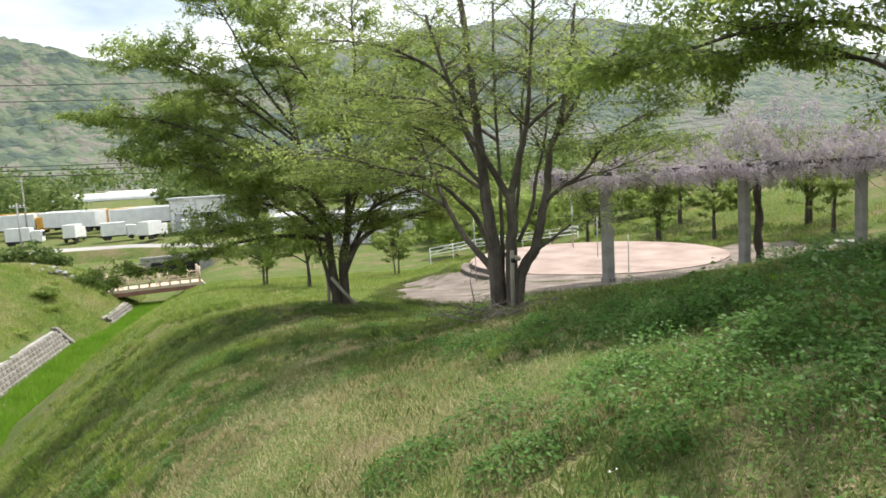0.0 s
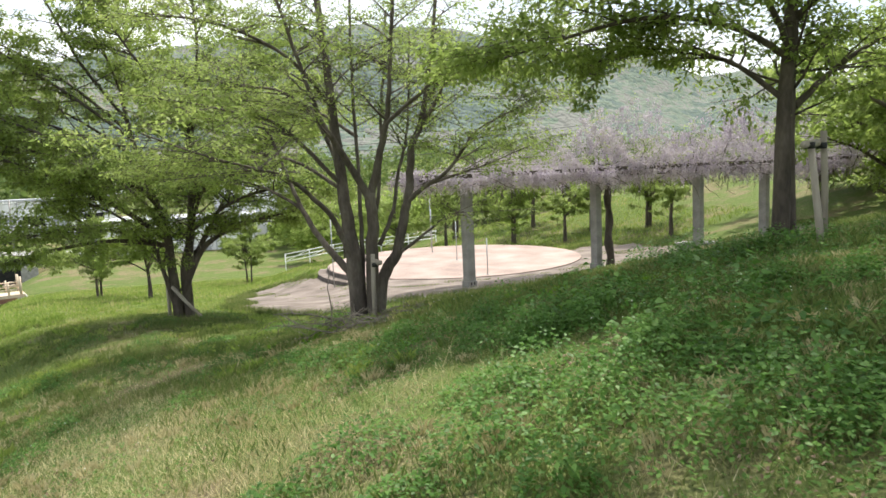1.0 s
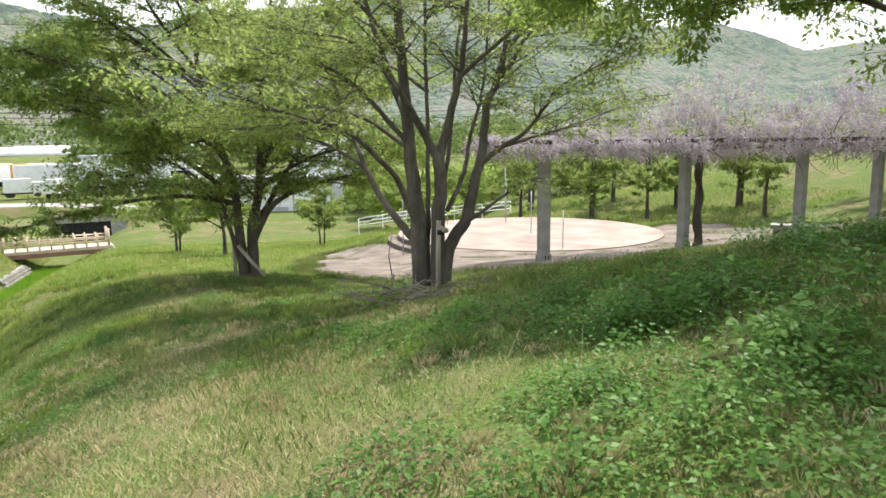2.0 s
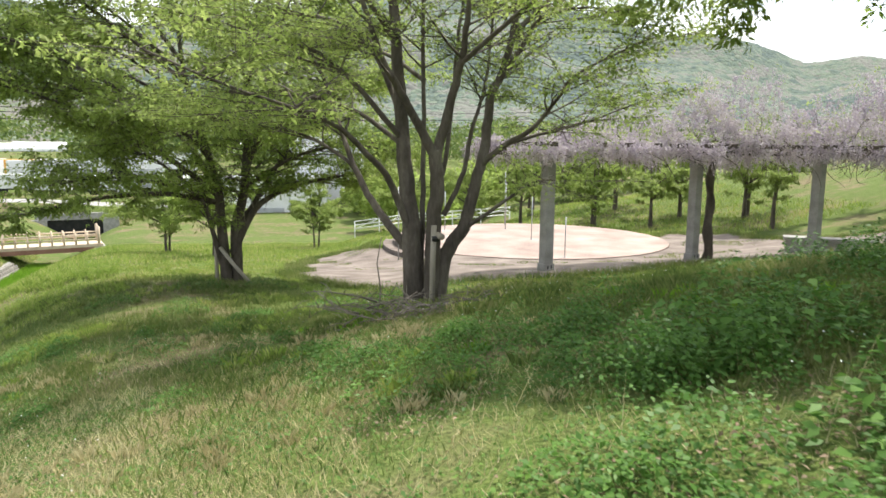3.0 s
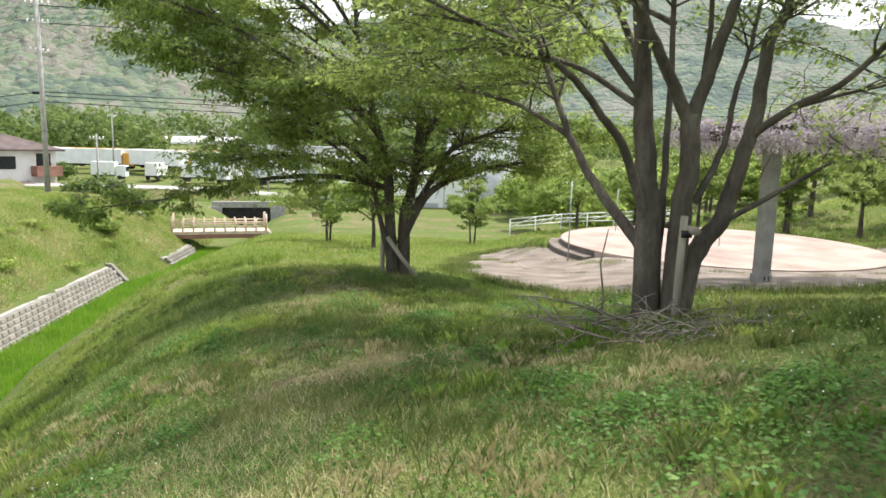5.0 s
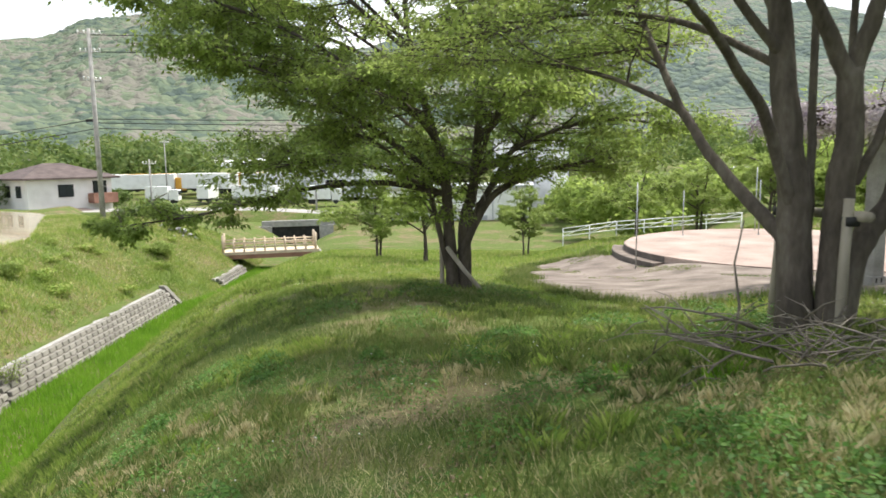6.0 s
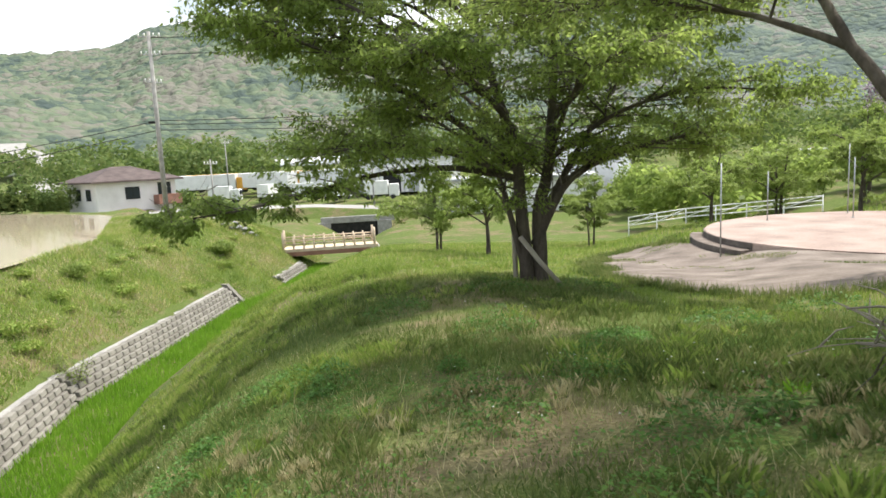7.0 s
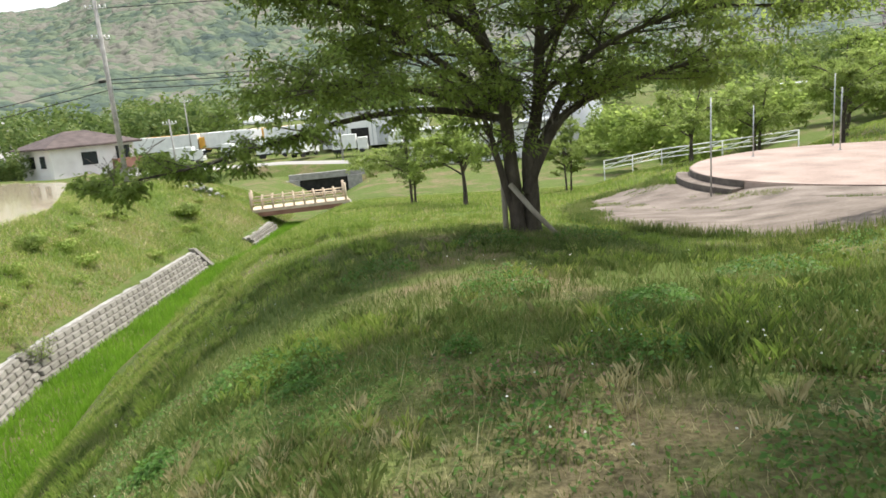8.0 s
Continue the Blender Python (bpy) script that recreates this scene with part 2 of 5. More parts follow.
def walled(y):
    """1 where the block wall holds the bank, 0 elsewhere."""
    y = np.asarray(y, float)
    return smooth_step(y, 12.5, 13.5) * (1 - smooth_step(y, 45.9, 47.0)) + 0.62 * smooth_step(y, 52.0, 52.8) * (1 - smooth_step(y, 58.8, 59.8))


BED = 2.4
PADDY = -4.0


def ground(x, y):
    x, y = np.asarray(x, float), np.asarray(y, float)
    base = lawn(y)
    s = 0.25 * 0.7 * np.logaddexp(0, (x + 1.1) / 0.7)
    s = 1.9 * np.tanh(s / 1.9) * np.interp(y, [9, 11.7, 14.2, 20.6, 24], [1, 0.82, 0.52, 0.08, 0])
    s = s * (1 - 0.19 * smooth_step(x, 2.0, 4.0) * smooth_step(y, 8.5, 11.0) * (1 - smooth_step(y, 15.0, 19.0)))
    plaza = -2.1 + 0.032 * (x - 4.9) + np.clip(0.1 * (x - 3), -0.22, 0) - np.interp(y, [10, 20.6, 27, 33, 38, 60], [-0.95, 0.0, 0.70, 1.15, 1.3, 2.4])
    far = smooth_step(y, 44, 62)
    into = smooth_step(x, -4, 1) * smooth_step(y, 11, 20) * (1 - far)
    z = (base + s) * (1 - into) + plaza * into
    z = z + 2.6 * smooth_step(y, 40, 58) * smooth_step(x, 6, 16) * (1 - smooth_step(y, 90, 140))
    z = z + 3.0 * smooth_step(x, 15, 34) * smooth_step(y, 12, 26) * (1 - smooth_step(y, 90, 140))
    z = z + 0.025 * np.sin(1.3 * x + 0.7 * y) * np.sin(0.9 * y - 0.4 * x) * (1 - into)
    disc = np.hypot(x - 7.2, y - 33.2)
    z = np.where(disc < 6.4, np.minimum(z, -2.95), z)
    verge = smooth_step(-disc, -8.8, -6.6) * smooth_step(-x, -4, -1.3)
    z = np.maximum(z, z * (1 - verge) - 3.24 * verge)
    z = np.where(disc < 6.0, np.minimum(z, -2.95), z)
    lip = smooth_step(-disc, -10.5, -6.3) * smooth_step(x, 1.0, 4.2) * smooth_step(-y, -34, -31)
    z = z * (1 - lip) - 2.88 * lip
    # the channel and its banks
    w = x - wall_line(y)
    floor = channel_floor(y)
    right = floor + np.maximum(w - BED, 0) * np.interp(y, [10, 25, 45], [0.78, 0.74, 0.62])
    k = np.interp(y, [4, 12, 30], [0.55, 0.72, 0.62])
    right = -k * np.logaddexp(-right / k, -z / k)
    k = 0.35
    shore = paddy_line(y)
    left_top = PADDY + 0.20 + 0.05 * np.sin(y * 0.5) - 2.5 * smooth_step(y, 56, 70) * smooth_step(x - shore, 1.2, 6)
    held = walled(y)
    rise = floor + 1.05 * held + (-w - 1.25 * held) * (0.62 - 0.06 * held) + 0.22 * np.sin(0.9 * x + 0.5 * y) * np.sin(0.35 * y)
    left = -k * np.logaddexp(-rise / k, -left_top / k)
    left = np.where(x < shore, np.minimum(left, np.maximum(PADDY - 0.35, left_top - (shore - x) * 0.5)), left)
    past = y - (65.0 + 0.346 * (-51.0 - x))
    left = np.where((x < shore) & (past > 0), PADDY + 0.12 - np.clip((past - 1.5) * 0.25, 0, 2.2), left)
    cut = np.where(w > 0, right, np.where(w > -1.0 * held, floor - 0.1 * held, left))
    ends = smooth_step(y, 82, 90)
    return np.where(w < 40, cut * (1 - ends) + lawn(y) * ends, z)


def graded(lo, near_lo, near_hi, hi, step, growth=1.16):
    a = list(np.arange(near_lo, near_hi + step, step))
    d = step
    while a[-1] < hi:
        d *= growth
        a.append(a[-1] + d)
    d = step
    while a[0] > lo:
        d *= growth
        a.insert(0, a[0] - d)
    return np.array(a)


gx = graded(-3500, -36, 22, 3500, 0.4)
gy = graded(-300, -8, 70, 4000, 0.45)
GX, GY = np.meshgrid(gx, gy)
GZ = ground(GX, GY)


nx, ny = len(gx), len(gy)
idx = np.arange(nx * ny).reshape(ny, nx)
corners = np.stack([idx[:-1, :-1], idx[:-1, 1:], idx[1:, 1:], idx[1:, :-1]], -1).reshape(-1)


def soil_material():
    m, n, l, b = shader("turf", 0.95, 0, 0.1)
    tc = n.new("ShaderNodeTexCoord")
    big, mid, small = (n.new("ShaderNodeTexNoise") for _ in range(3))
    for node, s, d in ((big, 0.35, 3), (mid, 1.8, 4), (small, 30.0, 4)):
        node.inputs["Scale"].default_value, node.inputs["Detail"].default_value = s, d
        l.new(tc.outputs["Object"], node.inputs["Vector"])
    green = n.new("ShaderNodeValToRGB")
    green.color_ramp.elements[0].position, green.color_ramp.elements[0].color = 0.3, (0.055, 0.085, 0.02, 1)
    green.color_ramp.elements[1].position, green.color_ramp.elements[1].color = 0.75, (0.15, 0.19, 0.055, 1)
    l.new(small.outputs["Fac"], green.inputs["Fac"])
    dry = n.new("ShaderNodeValToRGB")
    dry.color_ramp.elements[0].position, dry.color_ramp.elements[0].color = 0.3, (0.11, 0.09, 0.05, 1)
    dry.color_ramp.elements[1].position, dry.color_ramp.elements[1].color = 0.75, (0.25, 0.21, 0.12, 1)
    l.new(small.outputs["Fac"], dry.inputs["Fac"])
    sumv, span, mx = n.new("ShaderNodeMath"), n.new("ShaderNodeMapRange"), n.new("ShaderNodeMix")
    sumv.operation = "MULTIPLY_ADD"
    sumv.inputs[1].default_value = 0.6
    l.new(mid.outputs["Fac"], sumv.inputs[0])
    l.new(big.outputs["Fac"], sumv.inputs[2])
    span.inputs["From Min"].default_value, span.inputs["From Max"].default_value = 0.78, 1.0
    l.new(sumv.outputs[0], span.inputs["Value"])
    mx.data_type = "RGBA"
    l.new(span.outputs["Result"], mx.inputs["Factor"])
    l.new(green.outputs["Color"], mx.inputs["A"])
    l.new(dry.outputs["Color"], mx.inputs["B"])
    l.new(mx.outputs["Result"], b.inputs["Base Color"])
    bp = n.new("ShaderNodeBump")
    bp.inputs["Strength"].default_value, bp.inputs["Distance"].default_value = 0.8, 0.05
    l.new(small.outputs["Fac"], bp.inputs["Height"])
    l.new(bp.outputs["Normal"], b.inputs["Normal"])
    return m


TURF = soil_material()
terrain = new("ground", fast_mesh("ground", np.stack([GX, GY, GZ], -1).reshape(-1, 3), corners, 4, TURF, True))
tagged(terrain, "grassy sloping ground with a channel cut through it", "ground", kind="structure")


def gz(x, y):
    return float(ground(x, y))


# Wooded mountains beyond the valley
def hills_material(name, haze):
    """Mixed spring woodland: crowns about nine metres wide in several greens, with larger stands of other kinds. haze:
    share of pale air haze painted into these colours.
    """
    m, n, l, b = shader(name, 0.95, 0, 0.05)
    tc = n.new("ShaderNodeTexCoord")
    big, mid, cells, wobble = n.new("ShaderNodeTexNoise"), n.new("ShaderNodeTexNoise"), n.new("ShaderNodeTexVoronoi"), n.new("ShaderNodeTexNoise")
    big.inputs["Scale"].default_value, big.inputs["Detail"].default_value = 0.008, 5
    mid.inputs["Scale"].default_value, mid.inputs["Detail"].default_value = 0.03, 5
    wobble.inputs["Scale"].default_value, wobble.inputs["Detail"].default_value = 0.12, 3
    cells.inputs["Scale"].default_value = 0.12
    shift = n.new("ShaderNodeVectorMath")
    shift.operation = "MULTIPLY_ADD"
    shift.inputs[1].default_value = (9, 9, 9)
    for node in (big, mid, wobble):
        l.new(tc.outputs["Object"], node.inputs["Vector"])
    l.new(wobble.outputs["Color"], shift.inputs[0])
    l.new(tc.outputs["Object"], shift.inputs[2])
    l.new(shift.outputs["Vector"], cells.inputs["Vector"])
    sep = n.new("ShaderNodeSeparateColor")
    l.new(cells.outputs["Color"], sep.inputs["Color"])
    value = big.outputs["Fac"]
    for src, k in ((sep.outputs["Red"], 0.26), (mid.outputs["Fac"], 0.55)):
        add = n.new("ShaderNodeMath")
        add.operation = "MULTIPLY_ADD"
        add.inputs[1].default_value = k
        l.new(src, add.inputs[0])
        l.new(value, add.inputs[2])
        value = add.outputs[0]
    ramp = n.new("ShaderNodeValToRGB")
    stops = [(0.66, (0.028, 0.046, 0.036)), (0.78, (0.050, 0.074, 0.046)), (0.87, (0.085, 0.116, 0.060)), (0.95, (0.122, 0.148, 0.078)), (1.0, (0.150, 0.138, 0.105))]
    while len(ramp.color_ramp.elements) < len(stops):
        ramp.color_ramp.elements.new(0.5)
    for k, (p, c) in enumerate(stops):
        # distance haze painted in: each stop moves towards a pale blue-grey
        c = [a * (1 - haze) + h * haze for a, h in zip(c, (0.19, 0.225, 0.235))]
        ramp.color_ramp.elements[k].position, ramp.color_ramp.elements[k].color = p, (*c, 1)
    l.new(value, ramp.inputs["Fac"])
    l.new(ramp.outputs["Color"], b.inputs["Base Color"])
    bp = n.new("ShaderNodeBump")
    bp.inputs["Strength"].default_value, bp.inputs["Distance"].default_value = 0.75, 5.0
    bp.invert = True
    l.new(cells.outputs["Distance"], bp.inputs["Height"])
    l.new(bp.outputs["Normal"], b.inputs["Normal"])
    return m


HAZED_WOODLAND = hills_material("woodland", 0.20)
FAR_HAZED_WOODLAND = hills_material("far_hazed_woodland", 0.34)


def mountain(name, label, bearings, rises, foot, crest, seed, material):
    """A ridge seen across the valley: bearings in degrees from +y towards +x, angles to which the crest rises, distance of foot and crest."""
    cols, rows = 420, 90
    verts = []
    for j in range(rows):
        v = j / (rows - 1)
        for i in range(cols):
            a = bearings[0] + (bearings[-1] - bearings[0]) * i / (cols - 1)
            h = 3.5 + crest * math.tan(radians(float(np.interp(a, bearings, rises))))
            d = foot + (crest - foot) * v
            x, y = d * math.sin(radians(a)), d * math.cos(radians(a))
            spur = noise.noise((x * 0.004 + seed, y * 0.004, 0.3)) * 0.28 * math.sin(math.pi * min(1, v)) * h
            z = -2 + h * (v ** 0.85) + spur
            z += (noise.noise((x * 0.05, y * 0.05, seed)) * 5 + noise.noise((x * 0.14, y * 0.14, seed)) * 4) * min(1, v * 6)
            verts.append((x, y, z))
    q = np.arange(cols * rows).reshape(rows, cols)
    f = np.stack([q[:-1, :-1], q[:-1, 1:], q[1:, 1:], q[1:, :-1]], -1).reshape(-1)
    ob = new(name, fast_mesh(name, verts, f, 4, material, True))
    return tagged(ob, label, "mountain", kind="structure")


mountain("backdrop", "wooded mountain side in fresh spring green", [-75, -60, -47, -43.5, -39.8, -38.6, -37.4, -34.5, -32, -29.6, -28, -26.5, -24.6, -22.4, -17, -10, -2, 6], [8.0, 8.0, 8.0, 8.3, 8.9, 9.5, 10.2, 10.8, 11.2, 10.7, 10.5, 9.9, 9.5, 9.0, 7.8, 6.4, 4.0, 1.0], 420, 1200, 2.0, HAZED_WOODLAND)
mountain("backdrop", "further hazy wooded mountain across the valley", [-40, -26, -20, -10, -2, 6, 13, 17.5, 23, 25.5, 28, 30, 32.6, 36, 44, 60], [6.0, 7.5, 8.5, 10.0, 11.2, 12.1, 11.2, 10.0, 8.6, 8.6, 8.1, 7.5, 6.3, 6.6, 5.0, 6.0], 600, 1750, 7.0, FAR_HAZED_WOODLAND)


# Plaza: raised round floor, lower paving with a curved edge, two curved steps
def ring_mesh(name, material, cx, cy, r0, r1, a0, a1, z0, z1, seg=64):
    """A solid arc between two radii; angles in degrees."""
    verts, faces = [], []
    for k in range(seg + 1):
        a = radians(a0 + (a1 - a0) * k / seg)
        c, s = math.cos(a), math.sin(a)
        verts += [(cx + r0 * c, cy + r0 * s, z0), (cx + r1 * c, cy + r1 * s, z0), (cx + r1 * c, cy + r1 * s, z1), (cx + r0 * c, cy + r0 * s, z1)]
    for k in range(seg):
        a, b = 4 * k, 4 * k + 4
        faces += [(a + 3, a + 2, b + 2, b + 3), (a + 1, b + 1, b + 2, a + 2), (a, a + 3, b + 3, b), (a, b, b + 1, a + 1)]
    faces += [(0, 1, 2, 3), tuple(4 * seg + q for q in (3, 2, 1, 0))]
    return mesh_from(name, verts, faces, material)


DISC_C, DISC_R, DISC_Z = (7.2, 33.2), 6.1, -2.82
disc = thing("plaza_floor", (*DISC_C, DISC_Z), 0, "raised round plaza floor of pinkish concrete", "plaza", kind="structure")
bm = bmesh.new()
bmesh.ops.create_cone(bm, cap_ends=True, segments=96, radius1=DISC_R, radius2=DISC_R, depth=0.9, matrix=Matrix.Translation((0, 0, -0.45)))
top = [e for e in bm.edges if all(abs(v.co.z) < 1e-4 for v in e.verts)]
bmesh.ops.bevel(bm, geom=top, offset=0.03, segments=2, affect="EDGES")
part("slab", done("slab", bm, DISC), disc)
st = part("step", ring_mesh("step", PAVING, 0, 0, DISC_R - 0.05, DISC_R + 0.45, 168, 214, -0.9, -0.20, 40), disc, "curved concrete step")
# thin strips over both risers, darker than the treads
part("riser", ring_mesh("riser", STEP, 0, 0, DISC_R + 0.002, DISC_R + 0.02, 168, 214, -0.195, -0.012, 40), st, "dark riser strip")
part("riser", ring_mesh("riser", STEP, 0, 0, DISC_R + 0.452, DISC_R + 0.47, 168, 214, -0.62, -0.215, 40), st, "dark riser strip")


def paving_sheet(name, outline, label, material=PAVING, lift=0.03):
    """Paving that follows the ground inside an outline given as a function of (x, y)."""
    xs, ys = np.arange(-8, 26, 0.16), np.arange(16, 46, 0.16)
    X, Y = np.meshgrid(xs, ys)
    Z = ground(X, Y) + lift
    ins = outline(X, Y)
    n = len(xs)
    ok = ins[:-1, :-1] & ins[:-1, 1:] & ins[1:, 1:] & ins[1:, :-1]
    q = np.arange(X.size).reshape(X.shape)
    f = np.stack([q[:-1, :-1], q[:-1, 1:], q[1:, 1:], q[1:, :-1]], -1)[ok].reshape(-1)
    used, inv = np.unique(f, return_inverse=True)
    v = np.stack([X, Y, Z], -1).reshape(-1, 3)[used]
    return tagged(new(name, fast_mesh(name, v, inv, 4, material, True)), label, "paving", kind="structure")


def inside(X, Y, outline):
    hit = np.zeros(np.shape(X), bool)
    for (x0, y0), (x1, y1) in zip(outline, outline[1:] + outline[:1]):
        if y0 != y1:
            hit ^= ((y0 > Y) != (y1 > Y)) & (X < (x1 - x0) * (Y - y0) / (y1 - y0) + x0)
    return hit


PAVED = [(-1.5, 37.2), (-2.6, 34.0), (-2.7, 30.0), (-2.4, 26.0), (-1.9, 22.2), (-0.6, 20.6), (1.2, 19.4), (3.0, 18.6), (5.2, 18.9), (8.4, 20.6), (11.0, 21.2), (15.0, 21.6), (21.0, 22.6), (21.0, 27.0), (17.0, 28.2), (17.2, 33.5), (15.0, 36.0), (13.0, 34.0), (7.0, 30.0), (1.5, 32.0), (-0.2, 34.0), (0.2, 37.0)]


def lower_paving(X, Y):
    wob = 0.22 * np.sin(X * 2.1 + Y * 1.3) + 0.14 * np.sin(Y * 4.3 - X * 3.1)
    bed = np.hypot((X - 0.9) / 0.8, (Y - 35.4) / 2.2) < 1
    return inside(np.asarray(X) + wob, np.asarray(Y) + wob * 0.7, PAVED) & ~bed


paving_sheet("pavement", lower_paving, "worn pinkish grey concrete paving with grass at its edge")


# Pergola of concrete columns under wisteria
def column(x, y, base, top, label="square grey concrete pergola column"):
    ob = thing("pergola_column", (x, y, base), 25, label, "column", group="pergola columns")
    h = top - base
    part("shaft", box("shaft", CONCRETE, (0, 0, h / 2 + 0.15), (0.28, 0.28, h - 0.3), 0.035), ob)
    part("plinth", box("plinth", CONCRETE, (0, 0, 0.12), (0.33, 0.33, 0.40), 0.02), ob)
    part("cap", box("cap", CONCRETE, (0, 0, h - 0.10), (0.38, 0.38, 0.18), 0.02), ob)
    for s in (-0.06, 0.06):
        part("mark", box("mark", DARK, (s, -0.1665, 0.24), (0.035, 0.006, 0.10)), ob, "dark painted mark on the plinth")
    return ob


COLS = [(4.87, 20.7), (9.9, 22.7), (13.6, 22.4), (16.8, 23.2)]
BEAM = 1.0
for x, y in COLS:
    column(x, y, gz(x, y) - 0.1, BEAM)


# Trees
def curve_points(points, r0, r1, bow=0.0, n=5):
    """A limb through its control points, rounded off, with radii from r0 to r1."""
    pts = [Vector(p) for p in points]
    out = []
    m = len(pts) - 1
    for k in range(m):
        p0, p1, p2, p3 = pts[max(0, k - 1)], pts[k], pts[k + 1], pts[min(m, k + 2)]
        for j in range(n if k < m - 1 else n + 1):
            t = j / n
            a = 2 * p1 + (p2 - p0) * t + (2 * p0 - 5 * p1 + 4 * p2 - p3) * t * t + (3 * p1 - p0 - 3 * p2 + p3) * t ** 3
            f = (k + t) / m
            out.append((a * 0.5 + Vector((noise.noise(a * 3), noise.noise(a * 3 + Vector((9, 0, 0))), 0)) * 0.02, r0 + (r1 - r0) * f ** 0.8))
    return out


def side_twigs(rng, limb, count, length, start, up, spread=1.0):
    """Twigs that leave a limb, as paths of (point, radius)."""
    made = []
    m = len(limb) - 1
    for _ in range(count):
        f = start + (1 - start) * rng.random() ** 0.75
        k = min(m - 1, int(f * m))
        p, r = limb[k][0].lerp(limb[k + 1][0], f * m - k), limb[k][1]
        along = (limb[k + 1][0] - limb[k][0]).normalized()
        side = Vector((rng.uniform(-1, 1), rng.uniform(-1, 1), rng.uniform(-0.35, 0.35) * spread)).normalized()
        d = (along * rng.uniform(0.25, 0.8) + side * 0.9 + Vector((0, 0, up))).normalized()
        ln = length * rng.uniform(0.55, 1.25) * (1.15 - 0.5 * f)
        q, path = p.copy(), [(p.copy(), min(r * 0.6, 0.008 + 0.012 * ln))]
        for j in range(4):
            d = (d + Vector((rng.uniform(-1, 1), rng.uniform(-1, 1), rng.uniform(-0.7, 0.5) * spread)) * 0.22).normalized()
            q = q + d * ln / 4
            path.append((q.copy(), max(0.003, path[0][1] * (1 - (j + 1) / 4.6))))
        made.append(path)
    return made


def leaf_quads(rng, paths, per, size, droop=0.5, width=0.42, jitter=0.05):
    """Pointed leaves along twigs, as arrays of vertices (four to a leaf)."""
    pos, way = [], []
    for path in paths:
        a = np.array([p for p, _ in path])
        f = rng.random(per) ** 0.7 * (len(a) - 1)
        k = np.minimum(f.astype(int), len(a) - 2)
        pos.append(a[k] + (a[k + 1] - a[k]) * (f - k)[:, None])
        way.append(np.repeat((a[-1] - a[0])[None], per, 0))
    pos, way = np.concatenate(pos), np.concatenate(way)
    n = len(pos)
    pos = pos + rng.normal(0, jitter, (n, 3))
    way = way / np.linalg.norm(way, axis=1, keepdims=True)
    d = way * 0.5 + rng.normal(0, 0.7, (n, 3)) * [1, 1, 0.5] + [0, 0, -droop]
    d /= np.linalg.norm(d, axis=1, keepdims=True)
    up = np.array([0, 0, 1.0]) + rng.normal(0, 0.55, (n, 3))
    s = np.cross(d, up)
    s /= np.linalg.norm(s, axis=1, keepdims=True)
    ln = (size * rng.uniform(0.6, 1.25, n))[:, None]
    nm = np.cross(s, d)
    mid = pos + d * ln * 0.45
    v = np.stack([pos, mid + s * ln * width * 0.5 + nm * ln * 0.08, pos + d * ln, mid - s * ln * width * 0.5 + nm * ln * 0.08], 1)
    return v.reshape(-1, 3)


def crown_mesh(name, verts, material):
    return fast_mesh(name, verts, np.arange(len(verts)), 4, material)


def build_tree(seed, name, at, limbs, label, bark, leaf, twigs=(18, 1.2), sprays=(6, 0.5), per=14, size=0.085, up=0.1, start=0.35, turn=0, scale=1.0, droop=0.5, group="", trunk_sides=12, flat=1.0):
    """limbs: (control points, radius at foot, radius at tip, twig share and, where they differ, how far up the twigs begin and their length). flat: how far sprays spread up and down."""
    rng, nrng = random.Random(seed), np.random.default_rng(seed)
    ob = thing(name, at, turn, label, "tree", group)
    ob.scale = (scale,) * 3
    fine, leaves, bare = [], [], []
    for k, (pts, r0, r1, share, *own) in enumerate(limbs):
        limb = curve_points(pts, r0, r1)
        v, f = tubes([limb], trunk_sides if r0 > 0.06 else 7)
        part("trunk" if r0 > 0.1 else "limb", mesh_from("limb", v, f, bark, True), ob)
        first = side_twigs(rng, limb, int(twigs[0] * share), twigs[1] * (own[1] if len(own) > 1 else 1.0), own[0] if own else start, up, flat)
        for t in first:
            fine.append(t)
            subs = side_twigs(rng, t, sprays[0], sprays[1] * (own[1] if len(own) > 1 else 1.0), 0.2, 0.0, 0.6 * flat)
            fine += [s[::2] for s in subs]
            leaves += subs + [t[2:]]
    v, f = tubes([[(p, r) for p, r in t] for t in fine], 3)
    part("twig", mesh_from("twig", v, f, bark, True), ob, "fine bare twigs")["kind"] = "stuff"
    part("crown", crown_mesh("crown", leaf_quads(nrng, leaves, per, size, droop), leaf), ob, "fresh green spring leaves")["kind"] = "stuff"
    return ob


